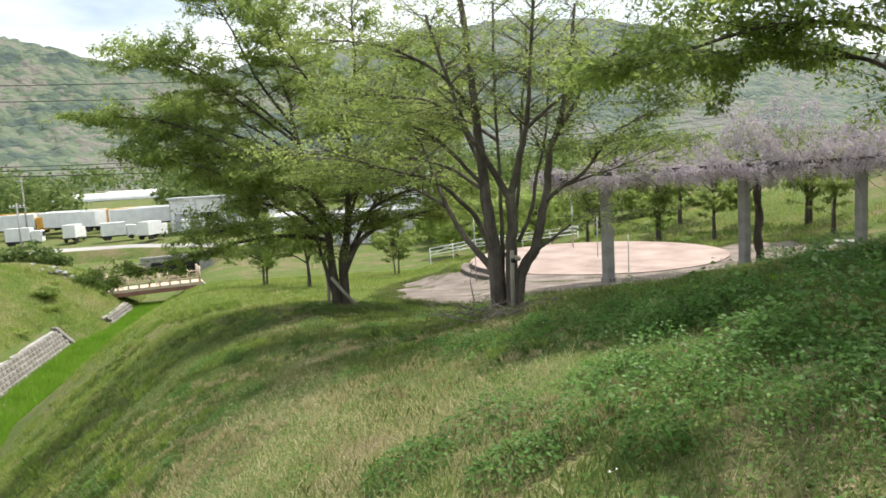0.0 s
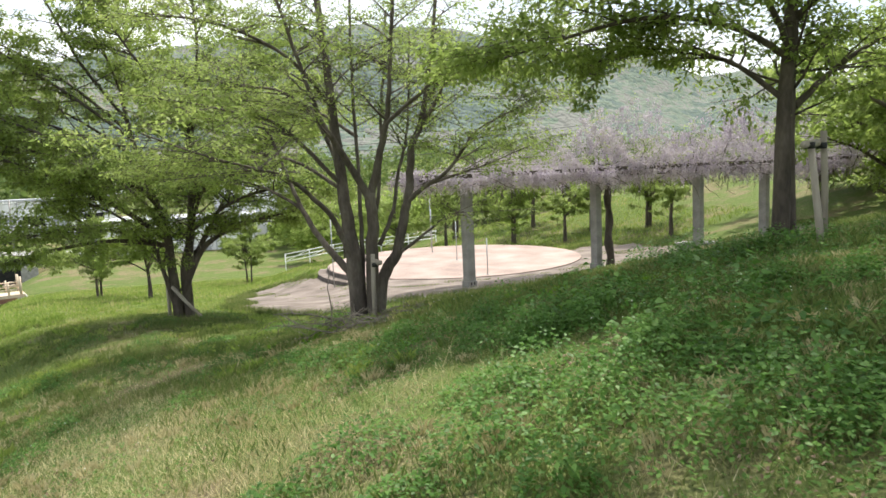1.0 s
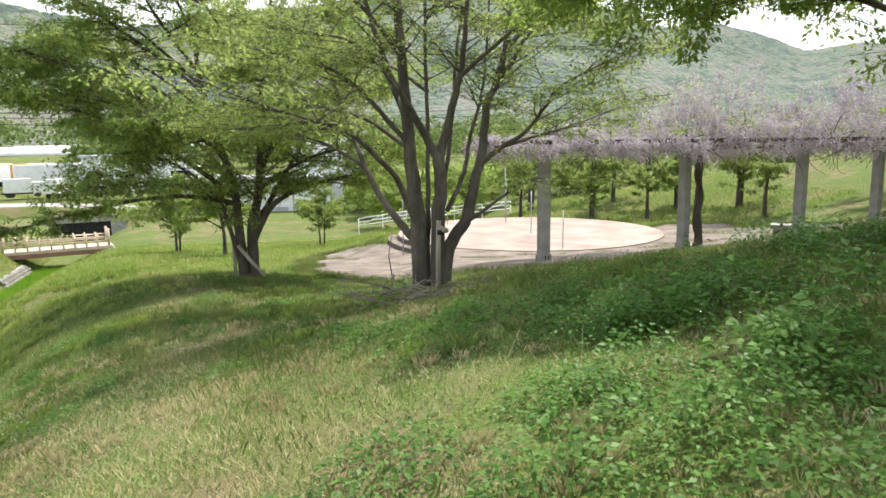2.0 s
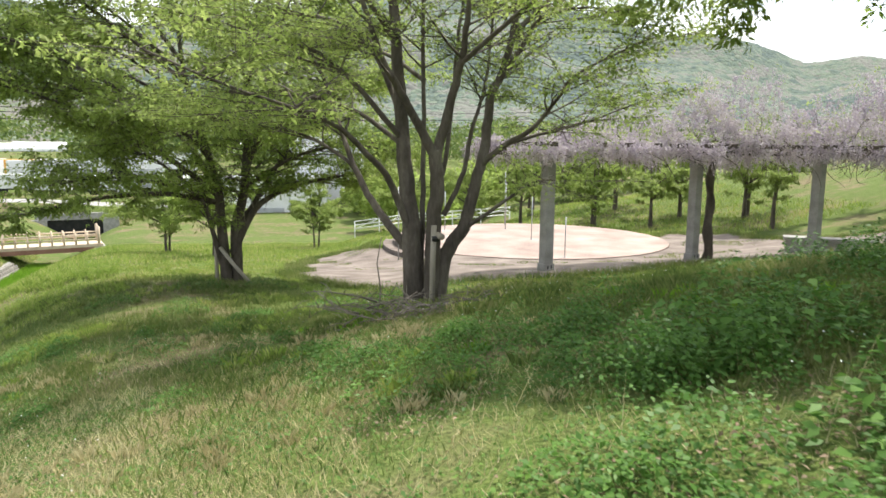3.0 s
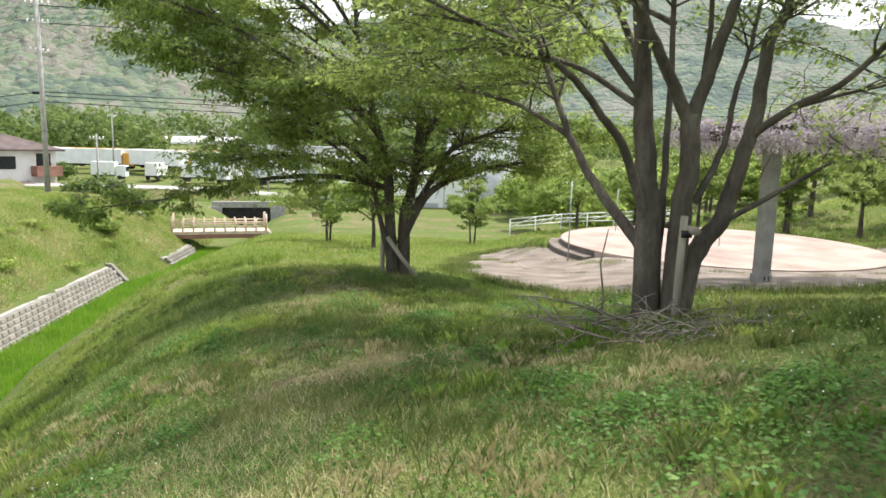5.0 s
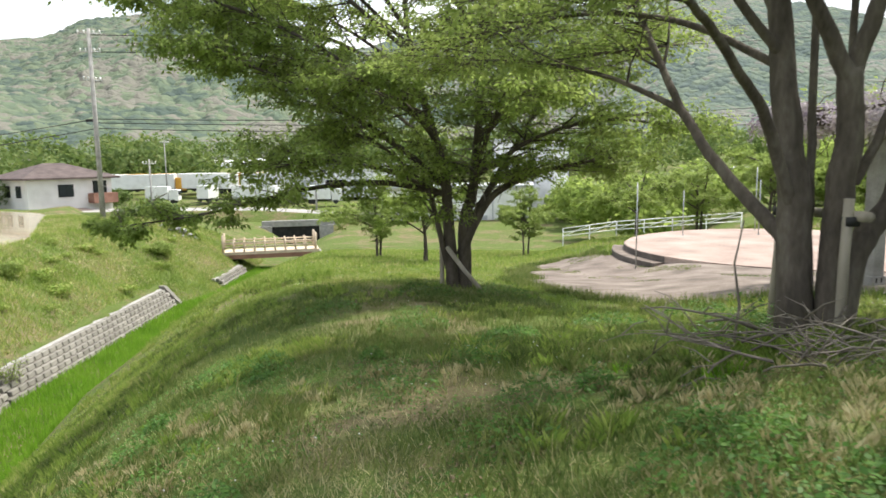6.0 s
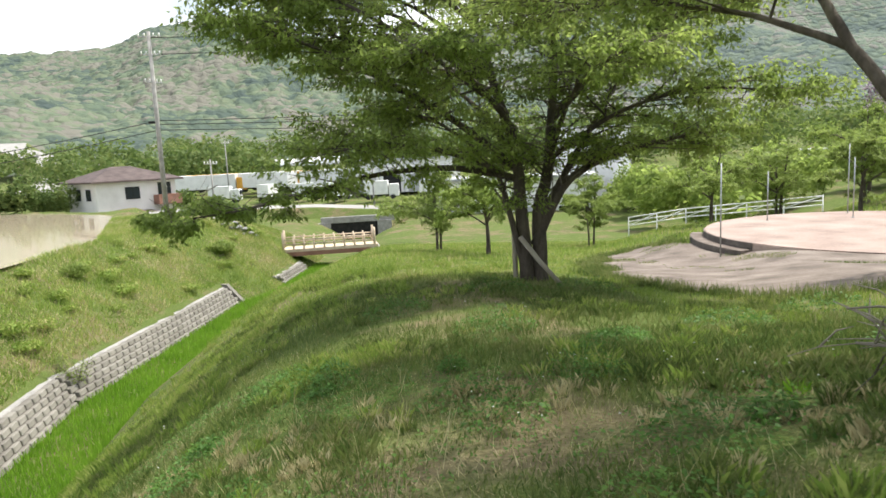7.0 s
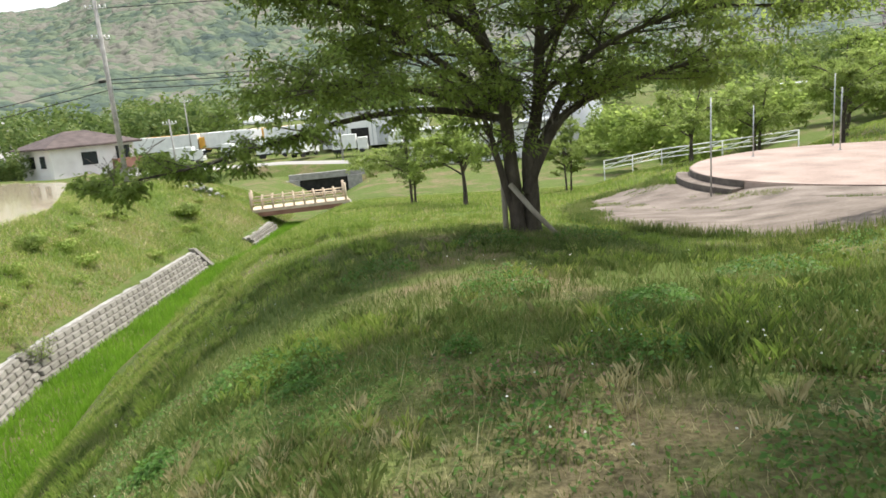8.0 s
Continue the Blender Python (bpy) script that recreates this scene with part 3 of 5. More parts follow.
# The many-stemmed tree beside the path, with its support of old stakes
main_limbs = [
    ([(-0.21, 0.02, -0.3), (-0.23, 0.02, 0.8), (-0.29, 0.06, 1.42), (-0.35, 0.15, 2.18), (-0.41, 0.25, 3.12), (-0.47, 0.35, 4.06), (-0.6, 0.5, 5.6)], 0.155, 0.05, 1.0, 0.6),
    ([(0.03, -0.05, -0.3), (0.05, -0.08, 1.0), (0.10, -0.10, 1.42), (0.06, -0.12, 1.97)], 0.115, 0.09, 0.0, 0.9),
    ([(0.07, -0.12, 1.86), (-0.12, -0.20, 2.21), (-0.40, -0.35, 2.69), (-0.66, -0.50, 3.14), (-0.84, -0.75, 3.67), (-1.2, -1.2, 4.8)], 0.075, 0.022, 1.0, 0.45),
    ([(0.07, -0.10, 1.86), (0.21, -0.15, 2.39), (0.33, -0.30, 2.91), (0.39, -0.40, 3.2), (0.43, -0.60, 3.84), (0.5, -1.0, 5.1)], 0.075, 0.025, 1.0, 0.5),
    ([(0.08, -0.05, -0.3), (0.22, 0.0, 0.55), (0.47, 0.05, 0.93), (0.60, 0.08, 1.41), (0.75, 0.15, 1.98), (0.84, 0.25, 2.65), (1.00, 0.35, 2.99), (1.16, 0.45, 3.53), (1.28, 0.55, 4.12), (1.5, 0.8, 5.3)], 0.115, 0.028, 1.0, 0.6),
    ([(0.97, 0.33, 2.92), (1.35, 0.60, 3.41), (1.65, 0.80, 3.84), (2.37, 1.20, 4.07), (3.2, 1.5, 4.1)], 0.045, 0.012, 1.1, 0.3),
    ([(-0.30, 0.03, 0.66), (-0.58, 0.25, 1.02), (-0.82, 0.45, 1.35), (-1.01, 0.70, 1.74), (-1.19, 0.95, 2.2), (-1.48, 1.40, 3.01), (-1.95, 2.00, 3.9), (-2.5, 2.4, 4.5)], 0.068, 0.014, 1.2, 0.45),
    ([(-0.28, -0.03, 0.95), (-0.54, -0.25, 1.58), (-0.81, -0.55, 1.9), (-1.09, -0.90, 2.19), (-1.35, -1.30, 2.33), (-1.61, -1.70, 2.41), (-2.1, -2.1, 2.56), (-2.8, -2.6, 2.85)], 0.055, 0.010, 1.2, 0.4),
    ([(-0.36, 0.12, 2.1), (-0.89, -0.10, 2.71), (-1.32, -0.30, 3.09), (-1.72, -0.60, 3.21), (-2.6, -1.0, 3.4)], 0.045, 0.010, 1.2, 0.35),
    ([(-0.37, 0.18, 2.4), (-0.74, 0.60, 3.31), (-1.28, 0.90, 3.74), (-1.91, 1.20, 3.87), (-3.0, 1.4, 4.1)], 0.045, 0.010, 1.2, 0.35),
    ([(-0.09, 0.10, -0.2), (-0.08, 0.20, 1.2), (-0.06, 0.30, 2.18), (-0.06, 0.50, 3.63), (0.0, 0.7, 5.4)], 0.045, 0.022, 0.8, 0.55),
    ([(0.20, 0.03, 1.10), (0.49, 0.20, 1.69), (0.62, 0.40, 2.27), (0.84, 0.70, 2.88), (0.97, 1.00, 3.72), (1.1, 1.4, 4.8)], 0.040, 0.015, 1.0, 0.45),
    ([(0.70, 0.13, 1.76), (0.94, -0.20, 2.02), (1.23, -0.55, 2.23), (1.48, -0.90, 2.6), (1.61, -1.20, 2.85), (2.3, -1.6, 3.2)], 0.048, 0.010, 1.1, 0.4),
    ([(0.99, -0.24, 2.05), (1.44, -0.10, 2.18), (2.05, 0.10, 2.33), (2.8, 0.2, 2.6)], 0.030, 0.008, 0.9, 0.3),
    ([(0.47, 0.05, 0.90), (0.93, -0.30, 1.29), (1.22, -0.60, 1.55), (1.45, -0.80, 1.62)], 0.034, 0.008, 0.35, 0.5),
    ([(0.02, 0.0, 0.9), (0.29, 0.50, 2.08), (0.48, 1.00, 3.47), (0.60, 1.30, 4.29), (0.7, 1.5, 5.2)], 0.040, 0.018, 0.9, 0.5),
    ([(-1.01, 0.70, 1.74), (-1.6, 1.2, 2.1), (-2.4, 1.6, 2.35), (-3.2, 1.9, 2.4)], 0.034, 0.009, 1.6, 0.25),
    ([(-0.33, 0.12, 2.0), (-1.0, 0.7, 2.5), (-1.9, 1.3, 2.75), (-2.9, 1.7, 2.65), (-3.6, 2.0, 2.5)], 0.040, 0.009, 1.7, 0.3),
    ([(-0.05, 0.4, 2.9), (-0.6, 1.4, 3.4), (-1.2, 2.4, 3.6), (-1.6, 3.2, 3.5)], 0.036, 0.009, 1.6, 0.3),
    ([(0.37, -0.36, 3.05), (0.9, -1.0, 3.5), (1.3, -1.9, 3.75), (1.9, -2.6, 3.9)], 0.038, 0.010, 1.1, 0.3),
    ([(-0.43, 0.28, 3.4), (-1.1, -0.3, 4.1), (-2.0, -0.6, 4.5), (-3.0, -0.9, 4.6)], 0.040, 0.010, 1.2, 0.3),
    ([(1.16, 0.45, 3.5), (1.9, 0.4, 4.2), (2.8, 0.2, 4.5), (3.5, 0.0, 4.5)], 0.038, 0.010, 1.1, 0.3),
]
main_tree = build_tree(11, "cherry_tree", (1.05, 12.0, -0.86), main_limbs, "many-stemmed young tree with sparse light green leaves beside old stakes", BARK, LEAF_LIGHT, (17, 1.35), (8, 0.62), 14, 0.070, 0.06, 0.35, flat=0.4)

# The low spreading tree on the lawn
low_limbs = [
    ([(-0.11, -0.03, -0.3), (-0.2, -0.05, 1.35), (-0.29, -0.06, 2.49), (-0.69, 0.07, 3.85), (-1.05, 0.3, 5.23), (-1.2, 0.5, 6.4)], 0.15, 0.04, 1.5),
    ([(0.1, 0.1, -0.3), (0.12, 0.1, 1.34), (0.28, 0.23, 2.13), (0.4, 0.34, 3.59), (0.47, 0.45, 5.14), (0.5, 0.4, 6.6)], 0.165, 0.04, 1.6),
    ([(0.03, 0.0, 0.7), (0.57, 0.16, 1.78), (1.17, 0.41, 2.21), (2.15, 0.74, 2.52), (3.36, 1.08, 2.7)], 0.11, 0.02, 1.3),
    ([(-0.3, -0.07, 2.0), (-1.3, -0.9, 2.25), (-2.3, -1.9, 2.22), (-3.3, -2.4, 2.0), (-4.2, -3.0, 1.78), (-5.4, -3.5, 1.62)], 0.07, 0.01, 1.0, 0.4, 0.5),
    ([(-0.3, -0.07, 2.2), (-1.25, -0.57, 3.07), (-2.12, -1.35, 3.71), (-3.0, -2.35, 4.26), (-3.78, -3.42, 4.54)], 0.08, 0.015, 1.6),
    ([(0.19, 0.05, 1.3), (0.82, 0.58, 2.45), (1.46, 1.43, 3.6), (2.16, 2.34, 4.6)], 0.085, 0.02, 1.3),
    ([(-0.26, 0.04, 2.1), (-0.94, 0.63, 3.2), (-2.28, 1.53, 4.17), (-4.15, 2.16, 4.87)], 0.075, 0.015, 1.5),
    ([(-0.2, -0.1, 0.4), (-0.41, -0.19, 1.37), (-0.63, -0.43, 2.17), (-1.4, -0.9, 3.0), (-2.4, -1.0, 3.4)], 0.075, 0.015, 1.3),
    ([(0.2, 0.1, 1.9), (0.6, -0.6, 2.9), (1.1, -1.6, 3.6), (1.9, -2.6, 3.9)], 0.065, 0.015, 1.5),
    ([(-0.3, 0.0, 2.9), (-0.7, -0.9, 3.6), (-1.0, -2.0, 4.0), (-1.2, -3.1, 4.0)], 0.065, 0.015, 1.6),
    ([(0.35, 0.3, 3.0), (1.3, 0.1, 3.9), (2.3, -0.3, 4.5), (3.2, -0.5, 4.8)], 0.06, 0.015, 1.4),
    ([(-0.8, 0.1, 4.1), (-2.0, -0.5, 4.9), (-3.3, -1.0, 5.4), (-4.4, -1.4, 5.5)], 0.055, 0.012, 1.6),
    ([(0.45, 0.4, 4.4), (0.7, -0.7, 5.2), (0.5, -2.0, 5.6)], 0.05, 0.012, 1.4),
    ([(-1.1, 0.4, 5.4), (-1.8, -0.4, 6.6), (-2.1, -1.6, 7.8), (-2.4, -2.2, 8.6)], 0.055, 0.012, 1.6),
    ([(0.5, 0.4, 5.4), (0.9, -0.2, 6.9), (1.0, -1.0, 8.0), (1.1, -1.3, 8.8)], 0.055, 0.012, 1.5),
    ([(-0.9, 0.2, 4.8), (-2.2, -1.0, 6.0), (-3.4, -2.0, 6.9), (-4.4, -2.6, 7.2)], 0.055, 0.012, 1.6),
    ([(-0.4, -0.1, 3.2), (-2.0, -1.6, 4.6), (-3.6, -2.6, 5.4), (-5.0, -3.1, 5.6)], 0.055, 0.012, 1.6),
    ([(0.4, 0.3, 3.8), (0.2, 1.2, 5.4), (-0.6, 1.8, 6.8), (-1.0, 2.2, 7.8)], 0.055, 0.012, 1.5),
    ([(0.3, 0.2, 2.3), (1.6, 0.0, 3.1), (3.0, -0.4, 3.4), (4.2, -0.8, 3.2)], 0.06, 0.012, 1.5),
    ([(0.4, 0.3, 3.2), (1.8, 1.2, 4.4), (3.4, 1.8, 5.2), (4.4, 2.0, 5.6)], 0.06, 0.012, 1.5),
    ([(-0.3, -0.05, 2.0), (-1.2, -1.3, 2.5), (-1.9, -2.6, 2.7), (-2.4, -3.6, 2.6)], 0.05, 0.012, 1.4),
    ([(-1.0, 0.25, 5.0), (-2.2, -0.2, 6.2), (-3.3, -0.8, 7.0), (-4.2, -1.2, 7.4)], 0.05, 0.012, 1.6),
    ([(-0.75, 0.1, 4.2), (-2.0, 0.4, 5.2), (-3.4, 0.6, 6.0), (-4.6, 0.7, 6.3)], 0.05, 0.012, 1.6),
    ([(-1.15, 0.45, 6.0), (-1.5, 0.0, 7.4), (-1.9, -0.5, 8.6)], 0.045, 0.012, 1.5),
    ([(0.45, 0.4, 5.0), (-0.3, -0.6, 6.4), (-0.8, -1.5, 7.4), (-1.0, -2.0, 8.2)], 0.05, 0.012, 1.5),
    ([(0.5, 0.4, 5.6), (1.6, 0.2, 6.6), (2.6, -0.2, 7.2)], 0.045, 0.012, 1.5),
    ([(-0.6, 0.0, 3.6), (-1.9, -1.0, 4.2), (-3.1, -1.7, 4.6), (-4.4, -2.0, 4.8)], 0.05, 0.012, 1.5),
    ([(0.4, 0.35, 4.0), (1.4, 0.6, 5.2), (2.5, 0.9, 6.0), (3.4, 1.1, 6.4)], 0.05, 0.012, 1.5),
]
low_tree = build_tree(23, "cherry_tree", (-3.25, 20.2, -2.2), low_limbs, "low spreading cherry tree in dense green leaf on the lawn", BARK_DARK, LEAF_DEEP, (19, 1.5), (8, 0.70), 22, 0.10, 0.03, 0.24, droop=0.6, flat=0.8)
rng = random.Random(61)
inner = []
for pts, r0, r1, *_ in low_limbs[:11]:
    for t in side_twigs(rng, curve_points(pts, r0, r1), 13, 1.0, 0.12, 0.25, 1.0):
        inner += [t] + [q[::2] for q in side_twigs(rng, t, 4, 0.4, 0.2, 0.1, 1.0)]
v, f = tubes([[(p, r * 0.8 + 0.002) for p, r in t] for t in inner], 4)
part("dead_twig", mesh_from("dead_twig", v, f, TWIG, True), low_tree, "tangle of bare grey brown inner twigs")["kind"] = "stuff"

# The propped tree on the bank
bank_limbs = [
    ([(-0.06, 0.0, -0.3), (-0.02, 0.0, 1.5), (0.10, 0.05, 2.8), (0.05, 0.1, 4.2), (0.0, 0.2, 5.5)], 0.115, 0.04, 1.3),
    ([(0.10, 0.05, -0.3), (0.13, 0.08, 1.6), (0.28, 0.2, 3.0), (0.5, 0.4, 4.6)], 0.085, 0.03, 1.2),
    ([(-0.05, 0.0, 1.7), (-0.6, 0.3, 2.2), (-1.3, 0.9, 2.4), (-2.1, 1.4, 2.3)], 0.04, 0.01, 1.2),
    ([(0.05, 0.0, 2.3), (-0.6, -0.3, 2.9), (-1.4, -0.6, 3.1), (-2.3, -0.7, 2.8)], 0.045, 0.01, 1.4),
    ([(0.2, 0.1, 1.6), (0.9, 0.2, 2.1), (1.7, 0.2, 2.5), (2.6, 0.3, 2.7)], 0.05, 0.01, 1.3),
    ([(0.1, 0.05, 3.0), (-0.5, 0.6, 3.6), (-1.4, 1.2, 3.8), (-2.4, 1.9, 3.7)], 0.045, 0.01, 1.3),
    ([(0.1, 0.05, 2.6), (0.5, -0.8, 3.2), (0.9, -1.7, 3.5), (1.2, -2.6, 3.4)], 0.045, 0.01, 1.2),
    ([(0.3, 0.2, 3.0), (0.9, 0.9, 3.8), (1.6, 1.6, 4.2)], 0.04, 0.01, 1.2),
    ([(0.0, 0.0, 2.2), (-0.9, -0.2, 2.5), (-1.9, -0.1, 2.6), (-2.9, 0.3, 2.4), (-3.6, 0.6, 2.2)], 0.045, 0.010, 1.3),
    ([(0.05, 0.05, 3.4), (-0.9, 0.3, 4.0), (-2.0, 0.6, 4.2), (-3.1, 0.9, 4.0)], 0.045, 0.010, 1.3),
    ([(0.05, 0.05, 2.8), (-0.6, -1.0, 3.4), (-1.3, -2.0, 3.6), (-1.8, -2.9, 3.5)], 0.045, 0.010, 1.3),
]
bank_tree = build_tree(37, "cherry_tree", (5.75, 8.1, gz(5.75, 8.1)), bank_limbs, "young tree on the grassy bank propped by stakes", BARK_DARK, LEAF_DEEP, (20, 1.25), (8, 0.6), 20, 0.09, 0.05, 0.25, flat=0.6)


# Supports
def stake_support(at, turn, height, spread, cross_at, label, back=True):
    ob = thing("tree_support", at, turn, label, "tree support", "tree supports")
    part("stake", rod("stake", POST_WOOD, [(0, 0, -0.35), (0.01, 0.0, height * 0.5), (0, 0.02, height)], 0.040, 10, 0.92), ob)
    part("stake", rod("stake", POST_WOOD, [(-spread - 0.08, 0.02 if back else -0.15, -0.45), (-spread, 0.05 if back else 0.02, height * 0.85)], 0.040, 10, 0.92), ob)
    part("crossbar", rod("crossbar", POST_WOOD, [(-spread - 0.14, 0.11 if back else 0.06, cross_at), (0.16, 0.08, cross_at + 0.03)], 0.042, 10), ob)
    for x in (0.0, -spread):
        bm = bmesh.new()
        bmesh.ops.create_cone(bm, cap_ends=True, segments=12, radius1=0.062, radius2=0.062, depth=0.07, matrix=Matrix.Translation((x, 0.04, cross_at - 0.01)))
        part("binding", done("binding", bm, WIRE, True), ob, "dark palm rope binding")
    return ob


stake_support((1.07, 11.68, -0.88), -79, 1.02, 1.05, 0.86, "weathered grey wooden stakes and crossbar around the trunks")
stake_support((5.98, 7.72, gz(5.98, 7.72)), 40, 1.22, 0.72, 1.06, "weathered wooden stakes lashed to the trunk on the bank", False)
lean = thing("prop_stake", (-3.45, 20.0, -2.15), 0, "fallen grey stake leaning against the low tree", "stake")
part("stake", rod("stake", POST_WOOD, [(0.0, -0.1, 0.85), (0.35, -0.3, 0.45), (0.78, -0.45, 0.0)], 0.05, 8, 0.8), lean)
up_stake = thing("prop_stake", (-3.60, 20.1, -2.2), 0, "short upright dark stake behind the trunk", "stake")
part("stake", rod("stake", POST_WOOD, [(0, 0, -0.3), (0, 0, 1.1)], 0.05, 8), up_stake)


# Lawn trees, shrubs and the far woods
def simple_tree(seed, at, height, spread, label, leaf, bark=BARK_DARK, stems=1, per=10, size=0.14, twigs=9, name="tree"):
    rng = random.Random(seed)
    limbs = []
    for s in range(stems):
        a = rng.uniform(0, 6.28)
        o = 0.12 * stems * rng.random()
        limbs.append(([(o * math.cos(a), o * math.sin(a), -0.3), (o * 1.6 * math.cos(a), o * 1.6 * math.sin(a), height * 0.35), (spread * 0.25 * math.cos(a), spread * 0.25 * math.sin(a), height * 0.95)], 0.035 * height / max(1, stems * 0.6), 0.02, 1.2))
    for k in range(6):
        a = 6.28 * k / 6 + rng.uniform(-0.4, 0.4)
        z = height * rng.uniform(0.3, 0.6)
        limbs.append(([(0, 0, z), (spread * 0.5 * math.cos(a), spread * 0.5 * math.sin(a), z + height * 0.15), (spread * math.cos(a), spread * math.sin(a), z + height * rng.uniform(0.1, 0.3))], 0.012 * height, 0.012, 1.0))
    return build_tree(seed, name, at, limbs, label, bark, leaf, (twigs, spread * 0.5), (4, spread * 0.28), per, size, 0.15, 0.3, trunk_sides=8)


for k, (x, y, h, sp, st, leaf, label) in enumerate((
        (-12.2, 45.1, 4.6, 2.6, 3, LEAF_LIGHT, "bushy light green tree at the far end of the lawn"),
        (-8.0, 39.0, 4.4, 2.0, 1, LEAF_DEEP, "slender tree on the lawn behind the low tree"),
        (-3.9, 51.6, 4.4, 1.9, 3, LEAF_LIGHT, "young tree on three props beside the lawn"),
        (2.7, 46.5, 4.2, 2.2, 1, LEAF_LIGHT, "young tree near the white fence"),
        (11.0, 50.0, 5.4, 2.6, 2, LEAF_DEEP, "dark tree beyond the round plaza"),
        (16.0, 47.0, 5.0, 2.4, 2, LEAF_LIGHT, "light green tree on the slope behind the plaza"),
        (20.0, 38.0, 5.2, 2.4, 2, LEAF_LIGHT, "light green tree on the slope behind the pergola"),
        (7.0, 52.0, 4.8, 2.3, 2, LEAF_LIGHT, "light green tree beyond the round plaza"),
        (24.0, 31.0, 5.6, 2.8, 2, LEAF_DEEP, "dark green tree beside the pergola"),
        (19.5, 17.5, 5.4, 2.8, 2, LEAF_DEEP, "dark leafy tree behind the bank"),
        (11.5, 12.0, 4.6, 2.2, 2, LEAF_DEEP, "dense green tree on the bank"),
        (14.0, 12.5, 4.8, 2.4, 2, LEAF_LIGHT, "yellow green tree on the bank"),
        (15.0, 15.5, 5.2, 2.4, 2, LEAF_DEEP, "dense green tree on the bank"),
        (18.0, 13.0, 5.0, 2.6, 2, LEAF_LIGHT, "yellow green tree on the bank"),
        (7.3, 4.5, 5.4, 3.3, 2, LEAF_DEEP, "leafy tree further along the bank"),
        (9.0, 43.5, 4.2, 1.6, 1, LEAF_LIGHT, "thin-stemmed young tree behind the plaza"),
        (13.0, 42.0, 4.4, 1.7, 2, LEAF_DEEP, "thin-stemmed green tree on the slope"),
        (15.5, 39.5, 4.4, 1.6, 1, LEAF_LIGHT, "thin-stemmed young tree on the slope"),
        (18.5, 42.5, 4.8, 2.0, 2, LEAF_DEEP, "leafy tree on the slope behind the pergola"),
        (19.0, 33.5, 4.4, 1.8, 1, LEAF_LIGHT, "thin-stemmed young tree behind the pergola"),
        (22.5, 27.0, 4.6, 2.0, 2, LEAF_LIGHT, "light green tree behind the pergola"),
        (22.0, 22.0, 4.6, 2.6, 2, LEAF_LIGHT, "light green tree beside the pergola"))):
    simple_tree(100 + k, (x, y, gz(x, y)), h, sp, label, leaf, stems=st, size=0.15, twigs=13, per=26)


# Pergola beams and wisteria
beam_line = [(3.4, 20.0), (4.87, 20.7), (9.9, 22.7), (13.6, 22.4), (16.8, 23.2), (21.0, 24.0)]
for (x0, y0), (x1, y1) in zip(beam_line[:-1], beam_line[1:]):
    ln, a = math.hypot(x1 - x0, y1 - y0), math.atan2(y1 - y0, x1 - x0)
    ob = thing("pergola_beam", ((x0 + x1) / 2, (y0 + y1) / 2, BEAM + 0.10), math.degrees(a), "dark weathered timber pergola beam under wisteria", "beam", "pergola beams")
    part("beam", box("beam", BARK_DARK, (0, 0, 0), (ln, 0.20, 0.20), 0.015), ob)
    for k in range(int(ln / 0.9)):
        part("rafter", box("rafter", BARK_DARK, (-ln / 2 + 0.45 + 0.9 * k, 0.0, 0.16), (0.09, 3.4, 0.11), 0.01), ob)


def along_beams(f):
    d = [math.hypot(b[0] - a[0], b[1] - a[1]) for a, b in zip(beam_line[:-1], beam_line[1:])]
    s = f * sum(d)
    for k, ln in enumerate(d):
        if s <= ln or k == len(d) - 1:
            a, b = Vector(beam_line[k]), Vector(beam_line[k + 1])
            way = (b - a).normalized()
            return a + way * s, Vector((-way.y, way.x)), s + sum(d[:k])
        s -= ln


wisteria = thing("wisteria", (*beam_line[1], gz(*beam_line[1])), 0, "old wisteria in full pale mauve bloom over the pergola", "wisteria")
W0 = Vector(wisteria.matrix_world.translation)
rng, nrng = random.Random(5), np.random.default_rng(5)
hang = []
for k in range(6500):
    f = rng.random()
    p, side, s = along_beams(f)
    o = rng.uniform(-1, 1)
    hump = float(np.interp(s, [0, 1.7, 4, 6, 8.5, 12, 20], [0.4, 0.75, 1.0, 1.6, 2.1, 2.2, 2.0]))
    lump = 0.66 + 1.05 * noise.noise((p.x * 0.9, p.y * 0.9, o * 1.5))
    z = BEAM + 0.15 + hump * lump * math.sqrt(max(0, 1 - o * o)) * rng.uniform(0.45, 1.0)
    w = 1.9 + 0.35 * noise.noise((s * 0.8, 0.3, o))
    at = Vector((p.x + side.x * o * w, p.y + side.y * o * w, z))
    if rng.random() < 0.36:
        at.z = BEAM + rng.uniform(0.1, 0.5) - 0.6 * max(0, noise.noise((p.x * 1.3, p.y * 1.3, o)))
    hang.append((at - W0, rng.uniform(0.22, 0.50)))
per = 24
cnt = len(hang) * per
base = np.repeat(np.array([a for a, _ in hang]), per, 0)
ln = np.repeat(np.array([b for _, b in hang]), per)
t = nrng.random(cnt)
wide = 0.06 * (1 - t) + 0.008
ang = nrng.random(cnt) * 6.28
c = base + np.stack([np.cos(ang) * wide, np.sin(ang) * wide, -t * ln], -1)
n1 = nrng.normal(0, 1, (cnt, 3))
n1 /= np.linalg.norm(n1, axis=1, keepdims=True)
n2 = np.cross(n1, nrng.normal(0, 1, (cnt, 3)))
n2 /= np.linalg.norm(n2, axis=1, keepdims=True)
sz = (0.027 * (1.1 - 0.5 * t))[:, None]
v = np.stack([c - n1 * sz, c + n2 * sz, c + n1 * sz, c - n2 * sz], 1).reshape(-1, 3)
